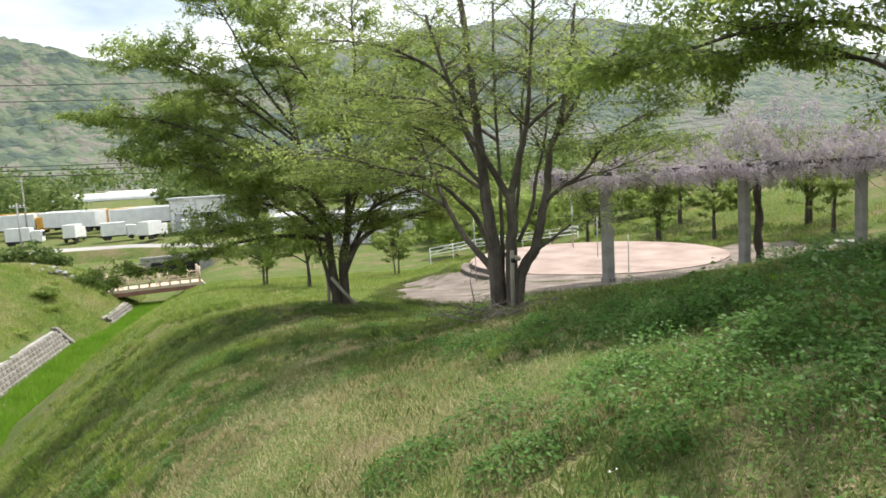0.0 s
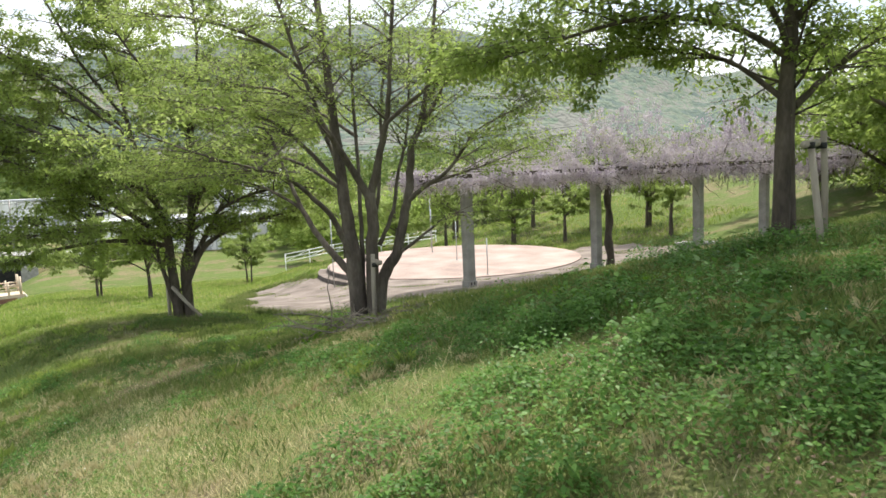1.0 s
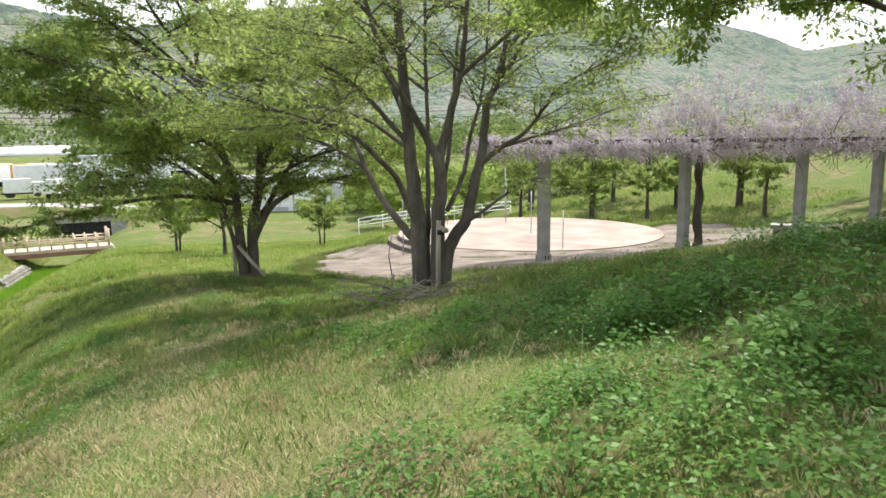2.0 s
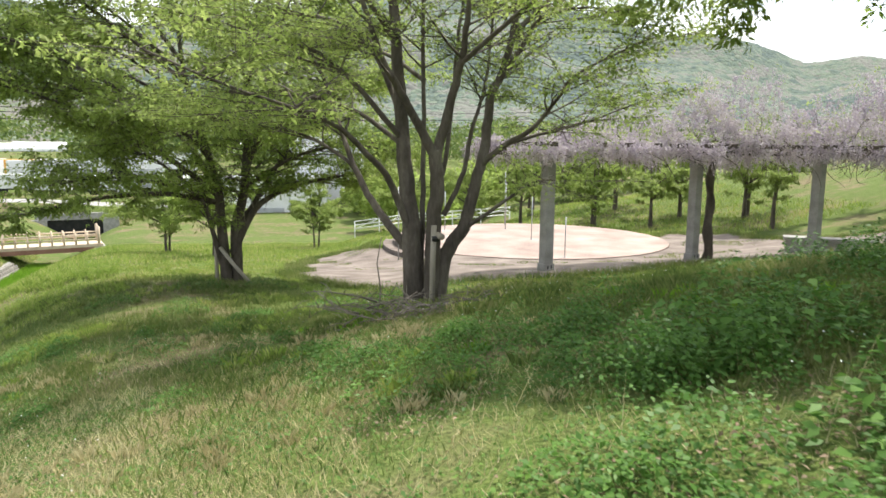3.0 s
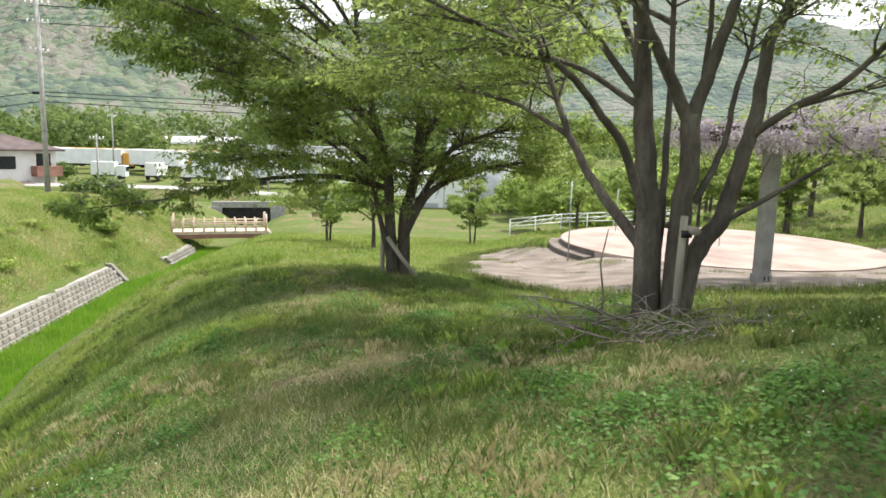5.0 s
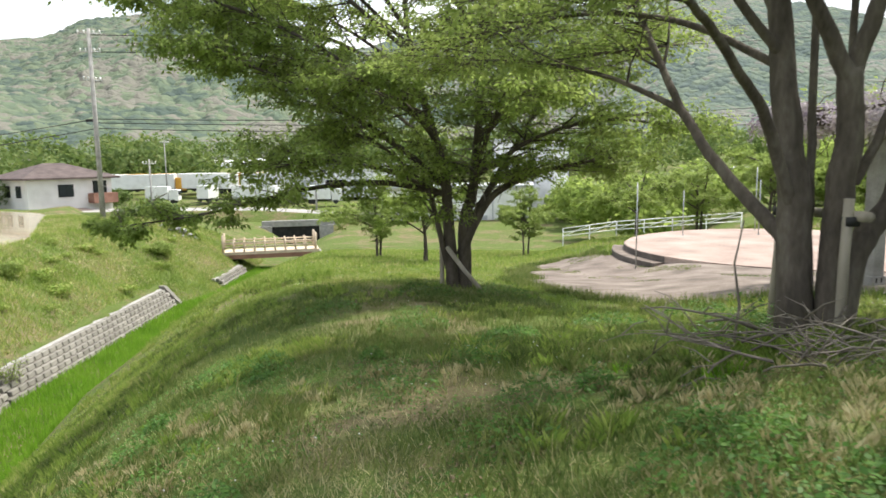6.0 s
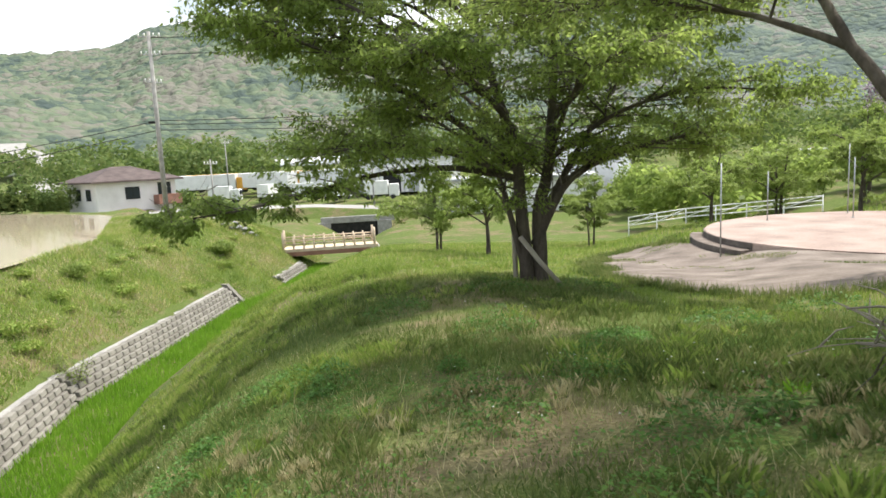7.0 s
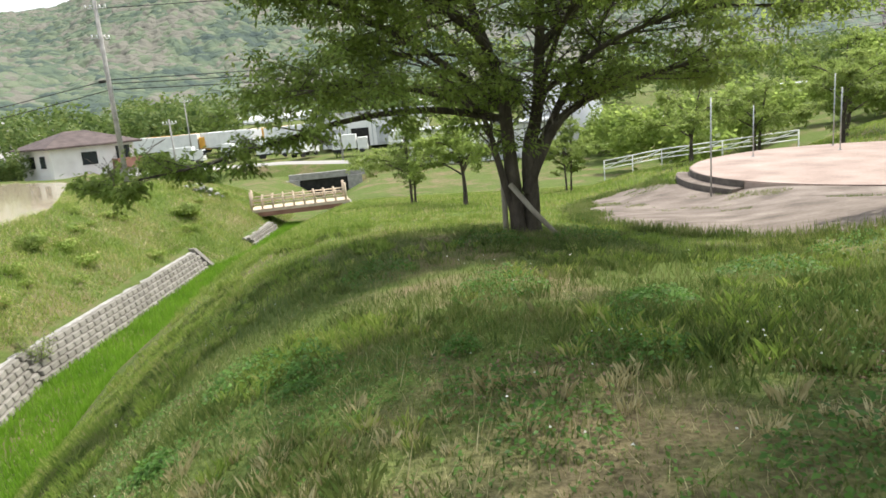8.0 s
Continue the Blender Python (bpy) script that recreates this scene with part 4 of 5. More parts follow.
part("blossom", crown_mesh("blossom", v, BLOSSOM), wisteria, "hanging pale mauve flower clusters")["kind"] = "stuff"
vines = []
for k in range(260):
    p, side, s = along_beams(rng.random())
    o = rng.uniform(-1.6, 1.6)
    q = Vector((p.x + side.x * o, p.y + side.y * o, BEAM + rng.uniform(0, 0.4))) - W0
    path = [(q.copy(), 0.014)]
    d = Vector((rng.uniform(-1, 1), rng.uniform(-1, 1), rng.uniform(-0.9, 0.9))).normalized()
    for j in range(6):
        d = (d + Vector((rng.uniform(-1, 1), rng.uniform(-1, 1), rng.uniform(-0.9, 0.7))) * 0.6).normalized()
        q = q + d * 0.22
        path.append((q.copy(), 0.013 - 0.0015 * j))
    vines.append(path)
vv, ff = tubes(vines, 5)
part("vine", mesh_from("vine", vv, ff, BARK_DARK, True), wisteria, "twisted bare vine stems")["kind"] = "stuff"
stem = []
for k in range(16):
    z = k / 15 * 3.3
    stem.append((Vector((10.35 - W0.x + 0.06 * math.sin(k * 0.9), 22.65 - W0.y + 0.07 * math.cos(k * 0.7), gz(10.35, 22.65) - 0.2 - W0.z + z)), 0.15 - 0.045 * k / 15 + 0.02 * math.sin(k * 1.7)))
vv, ff = tubes([stem], 9)
part("trunk", mesh_from("trunk", vv, ff, BARK_DARK, True), wisteria, "thick twisted wisteria trunk")
leafp = [[(a + Vector((0, 0, 0.1)), 0.01), (a + Vector((rng.uniform(-0.3, 0.3), rng.uniform(-0.3, 0.3), 0.25)), 0.01)] for a, _ in hang[::9]]
part("foliage", crown_mesh("foliage", leaf_quads(nrng, leafp, 7, 0.09, 0.2), LEAF_LIGHT), wisteria, "few young bronze green leaves")["kind"] = "stuff"

bench = thing("bench", (14.9, 23.5, gz(14.9, 23.5)), -30, "low grey concrete bench under the pergola", "bench")
part("seat", box("seat", CONCRETE, (0, 0, 0.43), (2.7, 0.62, 0.10), 0.02), bench)
part("base", box("base", CONCRETE, (0, 0, 0.14), (2.56, 0.50, 0.48), 0.02), bench, "solid concrete base")

# Thin rods standing about the plaza
for k, (x, y, h) in enumerate(((1.2, 29.6, 2.9), (3.7, 36.3, 1.9), (7.1, 38.5, 2.8), (7.3, 27.5, 1.5), (7.2, 32.6, 1.9), (6.8, 36.7, 2.3))):
    z = DISC_Z if math.hypot(x - DISC_C[0], y - DISC_C[1]) < DISC_R else gz(x, y)
    ob = thing("steel_rod", (x, y, z), 0, "thin grey steel rod standing in the plaza", "rod", "rods of the plaza")
    part("rod", rod("rod", STEEL, [(0, 0, -0.1), (0.01, 0, h)], 0.022, 8), ob)
    part("foot", box("foot", STEEL, (0, 0, 0.012), (0.12, 0.12, 0.016), 0.003), ob)


# Footbridge over the channel
BR_A, BR_B, BR_Z = Vector((-29.9, 59.3)), Vector((-22.9, 62.6)), -6.95
bl = (BR_B - BR_A).length
bridge = thing("footbridge", (*((BR_A + BR_B) / 2), BR_Z), math.degrees(math.atan2(BR_B.y - BR_A.y, BR_B.x - BR_A.x)), "short footbridge with cream concrete log railings over the channel", "bridge")
part("deck", box("deck", RAIL_CREAM, (0, 1.1, -0.12), (bl + 0.6, 2.5, 0.24), 0.02), bridge)
part("girder", box("girder", BROWN_PANEL, (0, 0.0, -0.42), (bl + 0.2, 0.3, 0.36), 0.01), bridge, "brown girder below the deck")
part("girder", box("girder", BROWN_PANEL, (0, 2.2, -0.42), (bl + 0.2, 0.3, 0.36), 0.01), bridge, "brown girder below the deck")
for yy in (0.0, 2.2):
    for k in range(10):
        x = -bl / 2 + bl * k / 9
        tall = 1.45 if k in (0, 9) else 1.0
        part("post", rod("post", RAIL_CREAM, [(x, yy, -0.1), (x, yy, tall)], 0.11 if k in (0, 9) else 0.075, 8), bridge)
    for zz in (0.42, 0.80):
        part("rail", rod("rail", RAIL_CREAM, [(-bl / 2, yy, zz), (bl / 2, yy, zz)], 0.06, 8), bridge)
for x in (-bl / 2 - 0.1, bl / 2 + 0.1):
    part("abutment", box("abutment", CONCRETE, (x, 1.1, -1.2), (0.8, 2.6, 1.9), 0.02), bridge)

# Road on its embankment with a culvert under it
rd = np.array([(-64.0, 74.0, -4.6), (-50.0, 80.0, -4.7), (-39.0, 86.0, -5.1), (-28.0, 89.5, -6.0), (-10.0, 92.0, -7.0), (20.0, 92.0, -7.0)])
verts, faces = [], []
for k, (x, y, z) in enumerate(rd):
    w = rd[min(k + 1, len(rd) - 1)] - rd[max(k - 1, 0)]
    s = np.array([-w[1], w[0]]) / np.hypot(w[0], w[1])
    for o, dz in ((-6.5, -3.0), (-3.2, -0.15), (-2.9, 0), (2.9, 0), (3.2, -0.15), (6.5, -3.0)):
        verts.append((x + s[0] * o, y + s[1] * o, z + dz))
for k in range(len(rd) - 1):
    for j in range(5):
        a = 6 * k + j
        faces.append((a, a + 1, a + 7, a + 6))
road_me = mesh_from("road", verts, faces, ASPHALT)
road_me.materials.append(TURF)
for p in road_me.polygons:
    p.material_index = 0 if p.index % 5 == 2 else 1
tagged(new("road", road_me), "pale asphalt road on a grassy embankment", "road", kind="structure")
culvert = thing("culvert", (-31.4, 79.8, -8.45), 24, "concrete culvert mouth under the road", "culvert", kind="structure")
part("headwall", box("headwall", CONCRETE, (0, 0.5, 2.1), (8.4, 0.6, 0.7), 0.03), culvert)
for x in (-3.9, 3.0):
    part("wing_wall", box("wing_wall", CONCRETE, (x, 0.3, 0.9), (1.6, 0.7, 1.9), 0.03), culvert)
# no real hole: a solid near-black block stands in for the shade inside
part("opening", box("opening", DARK, (-0.4, 0.62, 0.9), (5.6, 0.5, 1.75)), culvert, "near-black block for the shade inside the culvert")

# White rail fence
FENCE = [(-1.6, 65.2), (2.8, 64.8), (7.2, 64.3), (12.2, 63.1)]
for (x0, y0), (x1, y1) in zip(FENCE[:-1], FENCE[1:]):
    z0, z1 = (float(np.interp(x, [-2, 2.8, 7, 12.2], [-6.5, -5.8, -5.45, -4.95])) for x in (x0, x1))
    ob = thing("rail_fence", (x0, y0, z0), 0, "white painted steel rail fence at the edge of the park", "fence", "white rail fences")
    e = Vector((x1 - x0, y1 - y0, z1 - z0))
    for hgt in (0.35, 0.68, 1.02):
        part("rail", rod("rail", WHITE, [Vector((0, 0, hgt)), e + Vector((0, 0, hgt))], 0.045, 6), ob)
    for k in range(3):
        p = e * (k / 2)
        part("post", rod("post", WHITE, [p + Vector((0, 0, -1.6)), p + Vector((0, 0, 1.05))], 0.05, 6), ob)
    for k in range(2):
        part("brace", rod("brace", WHITE, [e * (k / 2) + Vector((0, 0, 0.35)), e * (k / 2 + 0.5) + Vector((0, 0, 1.02))], 0.035, 6), ob)


# House by the paddy
def window(parent, x, y, z, w, h):
    ob = part("window", box("window", DARK, (x, y, z), (w + 0.16, 0.10, h + 0.16), 0.01), parent, "dark framed window")
    part("pane", box("pane", GLASS, (x - w / 4, y - 0.06, z), (w / 2 - 0.05, 0.03, h)), ob)
    part("pane", box("pane", GLASS, (x + w / 4, y - 0.075, z), (w / 2 - 0.05, 0.03, h)), ob)


house = thing("house", (-62.4, 79.4, -6.6), 66, "two-storey pale house with a brown hipped roof", "house")
house.scale = (0.95, 0.95, 1.0)
part("wall", box("wall", STUCCO, (0, 0, 2.85), (10.4, 8.0, 5.7), 0.02), house)
bm = bmesh.new()
for s, z in ((1.0, 5.65), (1.0, 5.85)):
    for x, y in ((-6.0, -4.8), (6.0, -4.8), (6.0, 4.8), (-6.0, 4.8)):
        bm.verts.new((x * s, y * s, z))
for x in (-1.3, 1.3):
    bm.verts.new((x, 0, 7.55))
bm.verts.ensure_lookup_table()
for f in ((3, 2, 1, 0), (0, 1, 5, 4), (1, 2, 6, 5), (2, 3, 7, 6), (3, 0, 4, 7), (4, 5, 9, 8), (5, 6, 9), (6, 7, 8, 9), (7, 4, 8)):
    bm.faces.new([bm.verts[i] for i in f])
part("roof", done("roof", bm, ROOF), house, "brown tiled hipped roof")
part("porch_roof", box("porch_roof", ROOF, (-1.0, -4.9, 2.55), (5.0, 2.2, 0.22), 0.03, Matrix.Rotation(0.12, 4, "X")), house, "brown lean-to roof")
part("balcony", box("balcony", BROWN_PANEL, (3.6, -4.7, 3.3), (3.2, 1.4, 1.2), 0.03), house, "brown balcony")
window(house, -0.7, -4.03, 4.3, 1.7, 1.3)
window(house, 3.6, -4.03, 4.5, 1.6, 1.6)
sidew = Matrix.Rotation(radians(-90), 4, "Z")
for y in (-1.9, 0.9):
    ob = part("window", box("window", DARK, (-5.23, y, 4.3), (0.10, 1.25, 1.35), 0.01), house, "dark framed window")
    part("pane", box("pane", GLASS, (-5.29, y, 4.3), (0.03, 1.05, 1.15)), ob)

# Utility poles and their wires
def utility_pole(at, height, radius, arms, label):
    ob = thing("utility_pole", at, 0, label, "utility pole", "utility poles")
    part("pole", rod("pole", CONCRETE, [(0, 0, -0.5), (0, 0, height)], radius, 10, 0.62), ob)
    for z, w, turn in arms:
        a = radians(turn)
        arm = part("crossarm", rod("crossarm", STEEL, [(-w * math.cos(a), -w * math.sin(a), z), (w * math.cos(a), w * math.sin(a), z)], 0.05, 6), ob)
        for s in (-0.9, -0.4, 0.4, 0.9):
            part("insulator", rod("insulator", WHITE, [(s * w * math.cos(a), s * w * math.sin(a), z + 0.03), (s * w * math.cos(a), s * w * math.sin(a), z + 0.28)], 0.06, 8), arm, "white insulator")
    return ob


POLE = (-38.55, 56.0, -4.1)
pole = utility_pole(POLE, 15.4, 0.23, ((15.0, 0.9, 20), (13.6, 0.8, 20), (11.4, 0.7, 60)), "grey concrete utility pole by the paddy")
part("junction_box", box("junction_box", DARK, (-0.45, 0, 8.25), (0.7, 0.2, 0.2), 0.03), pole, "dark cable junction box")
for k in range(7):
    part("step_bolt", rod("step_bolt", STEEL, [(0, 0, 3 + k * 1.2), (0.35 * (-1) ** k, 0, 3 + k * 1.2)], 0.015, 5), pole)
for x, y, h in ((-46.0, 74.0, 7.5), (-113.0, 133.0, 9.0), (-72.0, 118.0, 10.5), (-34.0, 92.0, 7.0), (-150, 165, 9.0)):
    utility_pole((x, y, gz(x, y)), h, 0.14, ((h - 0.5, 0.7, 30),), "far grey utility pole beside the road")
for k, (z, to, tz) in enumerate(((8.35, (-120.0, 60.0), 5.0), (7.6, (-120.0, 60.0), 3.6), (8.35, (60.0, 110.0), 13.5), (8.05, (60.0, 110.0), 12.3), (7.6, (60.0, 110.0), 11.0), (13.6, (60.0, 110.0), 22.0), (14.9, (60.0, 110.0), 24.0))):
    a, b = Vector((POLE[0], POLE[1], POLE[2] + z)), Vector((*to, POLE[2] + tz))
    pts = [a.lerp(b, j / 24) - Vector((0, 0, 1.6 * 4 * (j / 24) * (1 - j / 24))) for j in range(25)]
    ob = thing("power_line", a, 0, "thin black overhead cable from the utility pole", "cable", "overhead cables")
    part("cable", rod("cable", WIRE, [p - a for p in pts], 0.035, 5), ob)


# Parked lorries and low white sheds across the road
def lorry(x, y, turn, body, cab, length=9.0, z=None):
    z = gz(x, y) if z is None else z
    ob = thing("lorry", (x, y, z), turn, "parked lorry with a plain box body in the yard", "lorry", "parked lorries")
    part("body", box("body", body, (0, 0, 2.2), (length, 2.4, 2.6), 0.06), ob)
    c = part("cab", box("cab", cab, (length / 2 + 1.1, 0, 1.7), (1.9, 2.3, 2.3), 0.18), ob)
    part("windscreen", box("windscreen", GLASS, (length / 2 + 2.06, 0, 2.1), (0.05, 1.9, 0.9)), c)
    part("chassis", box("chassis", DARK, (0.6, 0, 0.75), (length + 1.8, 0.9, 0.25)), ob)
    for wx in (-length * 0.35, -length * 0.22, length / 2 + 0.9):
        for wy in (-1.0, 1.0):
            bm = bmesh.new()
            bmesh.ops.create_cone(bm, cap_ends=True, segments=14, radius1=0.48, radius2=0.48, depth=0.3, matrix=Matrix.Translation((wx, wy, 0.48)) @ Matrix.Rotation(radians(90), 4, "X"))
            part("wheel", done("wheel", bm, WIRE), ob)
    return ob


for k in range(15):
    f = k / 14
    x, y = -100 + 62 * f, 122 + 6 * math.sin(k * 2.1) + 4 * f
    lorry(x, y, (20, 35, 12, 160, 25)[k % 5], (WHITE, WHITE, WHITE, WHITE, ORANGE)[k % 5], (ORANGE, WHITE, WHITE, ORANGE, WHITE)[k % 5], 7 + 3 * (k % 3), -4.6)
for k in range(7):
    lorry(-66 + 7.0 * k, 106 + 2.5 * math.sin(k * 1.3), (15, 100, 30, 80)[k % 4], WHITE, WHITE, 4.5, -5.6).scale = (0.78, 0.78, 0.78)


def shed(x, y, turn, w, d, h, label, z):
    ob = thing("warehouse", (x, y, z), turn, label, "warehouse", "warehouses")
    part("wall", box("wall", WHITE, (0, 0, h / 2), (w, d, h), 0.05), ob)
    part("roof", box("roof", GREY_PAINT, (0, 0, h + 0.15), (w + 0.8, d + 0.8, 0.3), 0.05), ob)
    n = int(w / 4)
    for k in range(n):
        part("shutter", box("shutter", DARK if k % 2 else GREY_PAINT, (-w / 2 + (k + 0.5) * w / n, -d / 2 - 0.04, 1.5), (w / n * 0.7, 0.1, 2.8), 0.02), ob, "roller shutter bay")
    for k in range(n + 1):
        part("rib", box("rib", GREY_PAINT, (-w / 2 + k * w / n, -d / 2 - 0.05, h / 2), (0.14, 0.1, h)), ob)


shed(-15.0, 92.5, 4, 18, 10, 6.2, "long white warehouse with roller shutters", -9.0)
shed(4.0, 98.0, -3, 14, 9, 5.0, "low white warehouse behind the fence", -9.0)
shed(-6.5, 104.0, 2, 10, 8, 12.0, "tall white warehouse behind the lawn trees", -9.0)
shed(-38.0, 118.0, 15, 16, 9, 5.2, "white warehouse beyond the road", -5.2)
shed(24.0, 104.0, -10, 16, 9, 5.2, "pale warehouse behind the trees", -6.5)


# Distant plastic greenhouses and fields
def greenhouse(x, y, turn, w, ln, z):
    ob = thing("greenhouse", (x, y, z), turn, "long pale plastic greenhouse tunnel in the valley", "greenhouse", "greenhouses")
    verts, faces = [], []
    for k in range(13):
        a = math.pi * k / 12
        verts += [(-ln / 2, -math.cos(a) * w / 2, 2.8 * math.sin(a)), (ln / 2, -math.cos(a) * w / 2, 2.8 * math.sin(a))]
    for k in range(12):
        faces.append((2 * k, 2 * k + 1, 2 * k + 3, 2 * k + 2))
    faces += [tuple(range(0, 26, 2)), tuple(range(25, 0, -2))]
    part("cover", mesh_from("cover", verts, faces, WHITE), ob)
    for k in range(9):
        xx = -ln / 2 + ln * k / 8
        part("hoop", rod("hoop", STEEL, [(xx, -math.cos(math.pi * j / 10) * (w / 2 + 0.03), (2.84) * math.sin(math.pi * j / 10)) for j in range(11)], 0.05, 4), ob)


for k in range(9):
    greenhouse(-118 + 13 * k, 252 + 14 * (k % 3), 8, 8, 46, gz(-118 + 13 * k, 252 + 14 * (k % 3)))


# Clumped woods between the yard and the mountain, and shrubs on the banks
def clump_wood(name, seed, spots, leaf, label, per=90, fine=0.20):
    """Many small crowns made of loose leaf clumps. spots: x, y, height, radius."""
    nr = np.random.default_rng(seed)
    out = []
    for x, y, h, r in spots:
        z0 = gz(x, y)
        n = int(per * (0.6 + 0.8 * nr.random()))
        u = nr.normal(0, 1, (n, 3))
        u /= np.linalg.norm(u, axis=1, keepdims=True)
        rad = (0.55 + 0.5 * nr.random(n))[:, None]
        lump = 1 + 0.25 * np.sin(u[:, :1] * 5 + x) * np.cos(u[:, 1:2] * 4 + y)
        c = np.array([x, y, z0 + h * 0.58]) + u * rad * lump * np.array([r, r, h * 0.46])
        s = (r * fine * nr.uniform(0.6, 1.3, n))[:, None]
        a = nr.normal(0, 1, (n, 3)) * [1, 1, 0.6]
        a /= np.linalg.norm(a, axis=1, keepdims=True)
        b = np.cross(a, u + nr.normal(0, 0.4, (n, 3)))
        b /= np.linalg.norm(b, axis=1, keepdims=True)
        out.append(np.stack([c - a * s, c - b * s * 0.7, c + a * s, c + b * s * 0.7], 1).reshape(-1, 3))
    return tagged(new(name, crown_mesh(name, np.concatenate(out), leaf)), label, "trees", kind="stuff")


rng = random.Random(77)
spots = []
for k in range(240):
    a = rng.uniform(-45, 40)
    a = radians(a if not -27.5 < a < -21.5 else a - 9)
    d = rng.uniform(165, 250)
    spots.append((d * math.sin(a), d * math.cos(a), rng.uniform(5, 12), rng.uniform(3, 6)))
clump_wood("far_wood", 1, spots, LEAF_FAR, "belt of mixed trees at the foot of the mountain", 240, 0.12)
spots = []
for k in range(150):
    a = radians(rng.uniform(-60, 40))
    d = rng.uniform(300, 420)
    spots.append((d * math.sin(a), d * math.cos(a), rng.uniform(8, 16), rng.uniform(5, 9)))
clump_wood("far_wood", 2, spots, LEAF_FAR, "wooded lower slopes across the valley", 180, 0.12)
spots = [(rng.uniform(-2, 30), rng.uniform(66, 90), rng.uniform(3, 6.5), rng.uniform(1.6, 3.0)) for k in range(26)]
clump_wood("shrubs", 3, spots, LEAF_DEEP, "shrubs and young trees beyond the white fence", 900, 0.11)
spots = [(rng.uniform(24, 48), rng.uniform(10, 34), rng.uniform(2.5, 4.5), rng.uniform(1.6, 2.8)) for k in range(30)]
clump_wood("shrubs", 4, spots, LEAF_LIGHT, "low bushes on the slope behind the pergola", 1300, 0.07)
spots = [(-43.2, 65.5, 2.2, 1.1), (-42.2, 66.2, 2.8, 1.4), (-41.0, 67.2, 3.2, 1.8), (-39.8, 67.8, 2.7, 1.4), (-38.9, 68.6, 1.9, 1.2)]
spots += [(-74 + 1.6 * k, 71.5 + 0.6 * k + rng.uniform(-0.6, 0.6), rng.uniform(2.6, 3.8), rng.uniform(1.2, 1.7)) for k in range(6)]
spots += [(-110 + 2.6 * k, 104 + rng.uniform(-4, 4), rng.uniform(2, 3.5), rng.uniform(1.5, 2.4)) for k in range(16)]
clump_wood("shrubs", 5, spots, LEAF_FAR, "garden shrubs and hedges around the house", 700, 0.13)

# Heap of rubble on the bank before the bridge
rubble = thing("rubble_heap", (-33.4, 58.2, gz(-33.4, 58.2)), 0, "heap of pale broken concrete and stones on the bank", "rubble")
rng = random.Random(52)
for k in range(34):
    x, y = rng.gauss(0, 0.9), rng.gauss(0, 0.6)
    h = max(0, 0.7 - 0.5 * math.hypot(x, y)) * rng.random()
    bm = bmesh.new()
    bmesh.ops.create_icosphere(bm, subdivisions=1, radius=rng.uniform(0.13, 0.28))
    for v in bm.verts:
        v.co *= rng.uniform(0.75, 1.2)
        v.co.z *= 0.7
        v.co += Vector((x, y, h + 0.08 + gz(-33.4 + x, 58.2 + y) - rubble.location.z))
    part("stone", done("stone", bm, CONCRETE), rubble)

# Paddy field under water
pv = [(-26.9, 22.0), (-29.5, 30.0), (-33.4, 42.6), (-51.0, 65.2), (-77.0, 74.2), (-95.0, 60.0), (-70.0, 20.0)]
tagged(new("water", mesh_from("water", [(x, y, PADDY) for x, y in pv], [tuple(range(len(pv)))], WATER)), "still brown water of a flooded paddy field", "water", kind="structure")


# Brush pile by the many-stemmed tree
brush = thing("brush_pile", (0.6, 11.1, gz(0.6, 11.1)), 0, "heap of cut grey branches lying in the grass", "branches")
rng = random.Random(9)
for k in range(34):
    q = Vector((rng.uniform(-0.7, 0.8), rng.uniform(-0.6, 0.4), rng.uniform(0.02, 0.2)))
    d = Vector((rng.choice((-1, 1)) * rng.uniform(0.5, 1), rng.uniform(-0.6, 0.5), rng.uniform(-0.02, 0.34))).normalized()
    ln = rng.uniform(0.5, 1.1)
    path = [q]
    for j in range(6):
        d = (d + Vector((rng.uniform(-1, 1), rng.uniform(-1, 1), rng.uniform(-1.0, 0.5) - 0.1)) * 0.22).normalized()
        q = q + d * ln / 6
        q.z = max(q.z, 0.02 + float(ground(0.6 + q.x, 11.1 + q.y)) - brush.location.z)
        path.append(q.copy())
    b = part("branch", rod("branch", TWIG, path, rng.uniform(0.006, 0.015), 6, 0.35), brush)
    for j in range(3):
        a = path[rng.randint(2, 5)]
        e = a + Vector((rng.uniform(-1, 1), rng.uniform(-1, 1), rng.uniform(-0.1, 0.6))) * 0.35
        part("twig", rod("twig", TWIG, [a, a.lerp(e, 0.5) + Vector((0, 0, 0.03)), e], 0.006, 5, 0.4), b)
sapling = thing("dead_sapling", (0.35, 11.9, gz(0.35, 11.9)), 0, "thin bare dead sapling standing by the heap", "sapling")
part("stem", rod("stem", TWIG, [(0, 0, -0.1), (0.05, 0, 0.35), (0.0, 0, 0.7), (0.06, 0, 1.05)], 0.014, 6, 0.4), sapling)

# Bare bush on the far bank of the channel, and a road climbing away in the distance
bush = thing("bush", (-22.6, 28.5, gz(-22.6, 28.5)), 0, "half bare twiggy bush on the bank above the wall", "bush")
rng, nrng = random.Random(31), np.random.default_rng(31)
paths = []
for k in range(26):
    a, ln = rng.uniform(0, 6.28), rng.uniform(1.0, 2.1)
    q, d, path = Vector((0, 0, 0)), Vector((math.cos(a) * 0.35, math.sin(a) * 0.35, 1)).normalized(), []
    for j in range(6):
        path.append((q.copy(), 0.018 - 0.0026 * j))
        d = (d + Vector((rng.uniform(-1, 1), rng.uniform(-1, 1), 0.2)) * 0.15).normalized()
        q = q + d * ln / 5
    paths.append(path)
vv, ff = tubes(paths, 5)
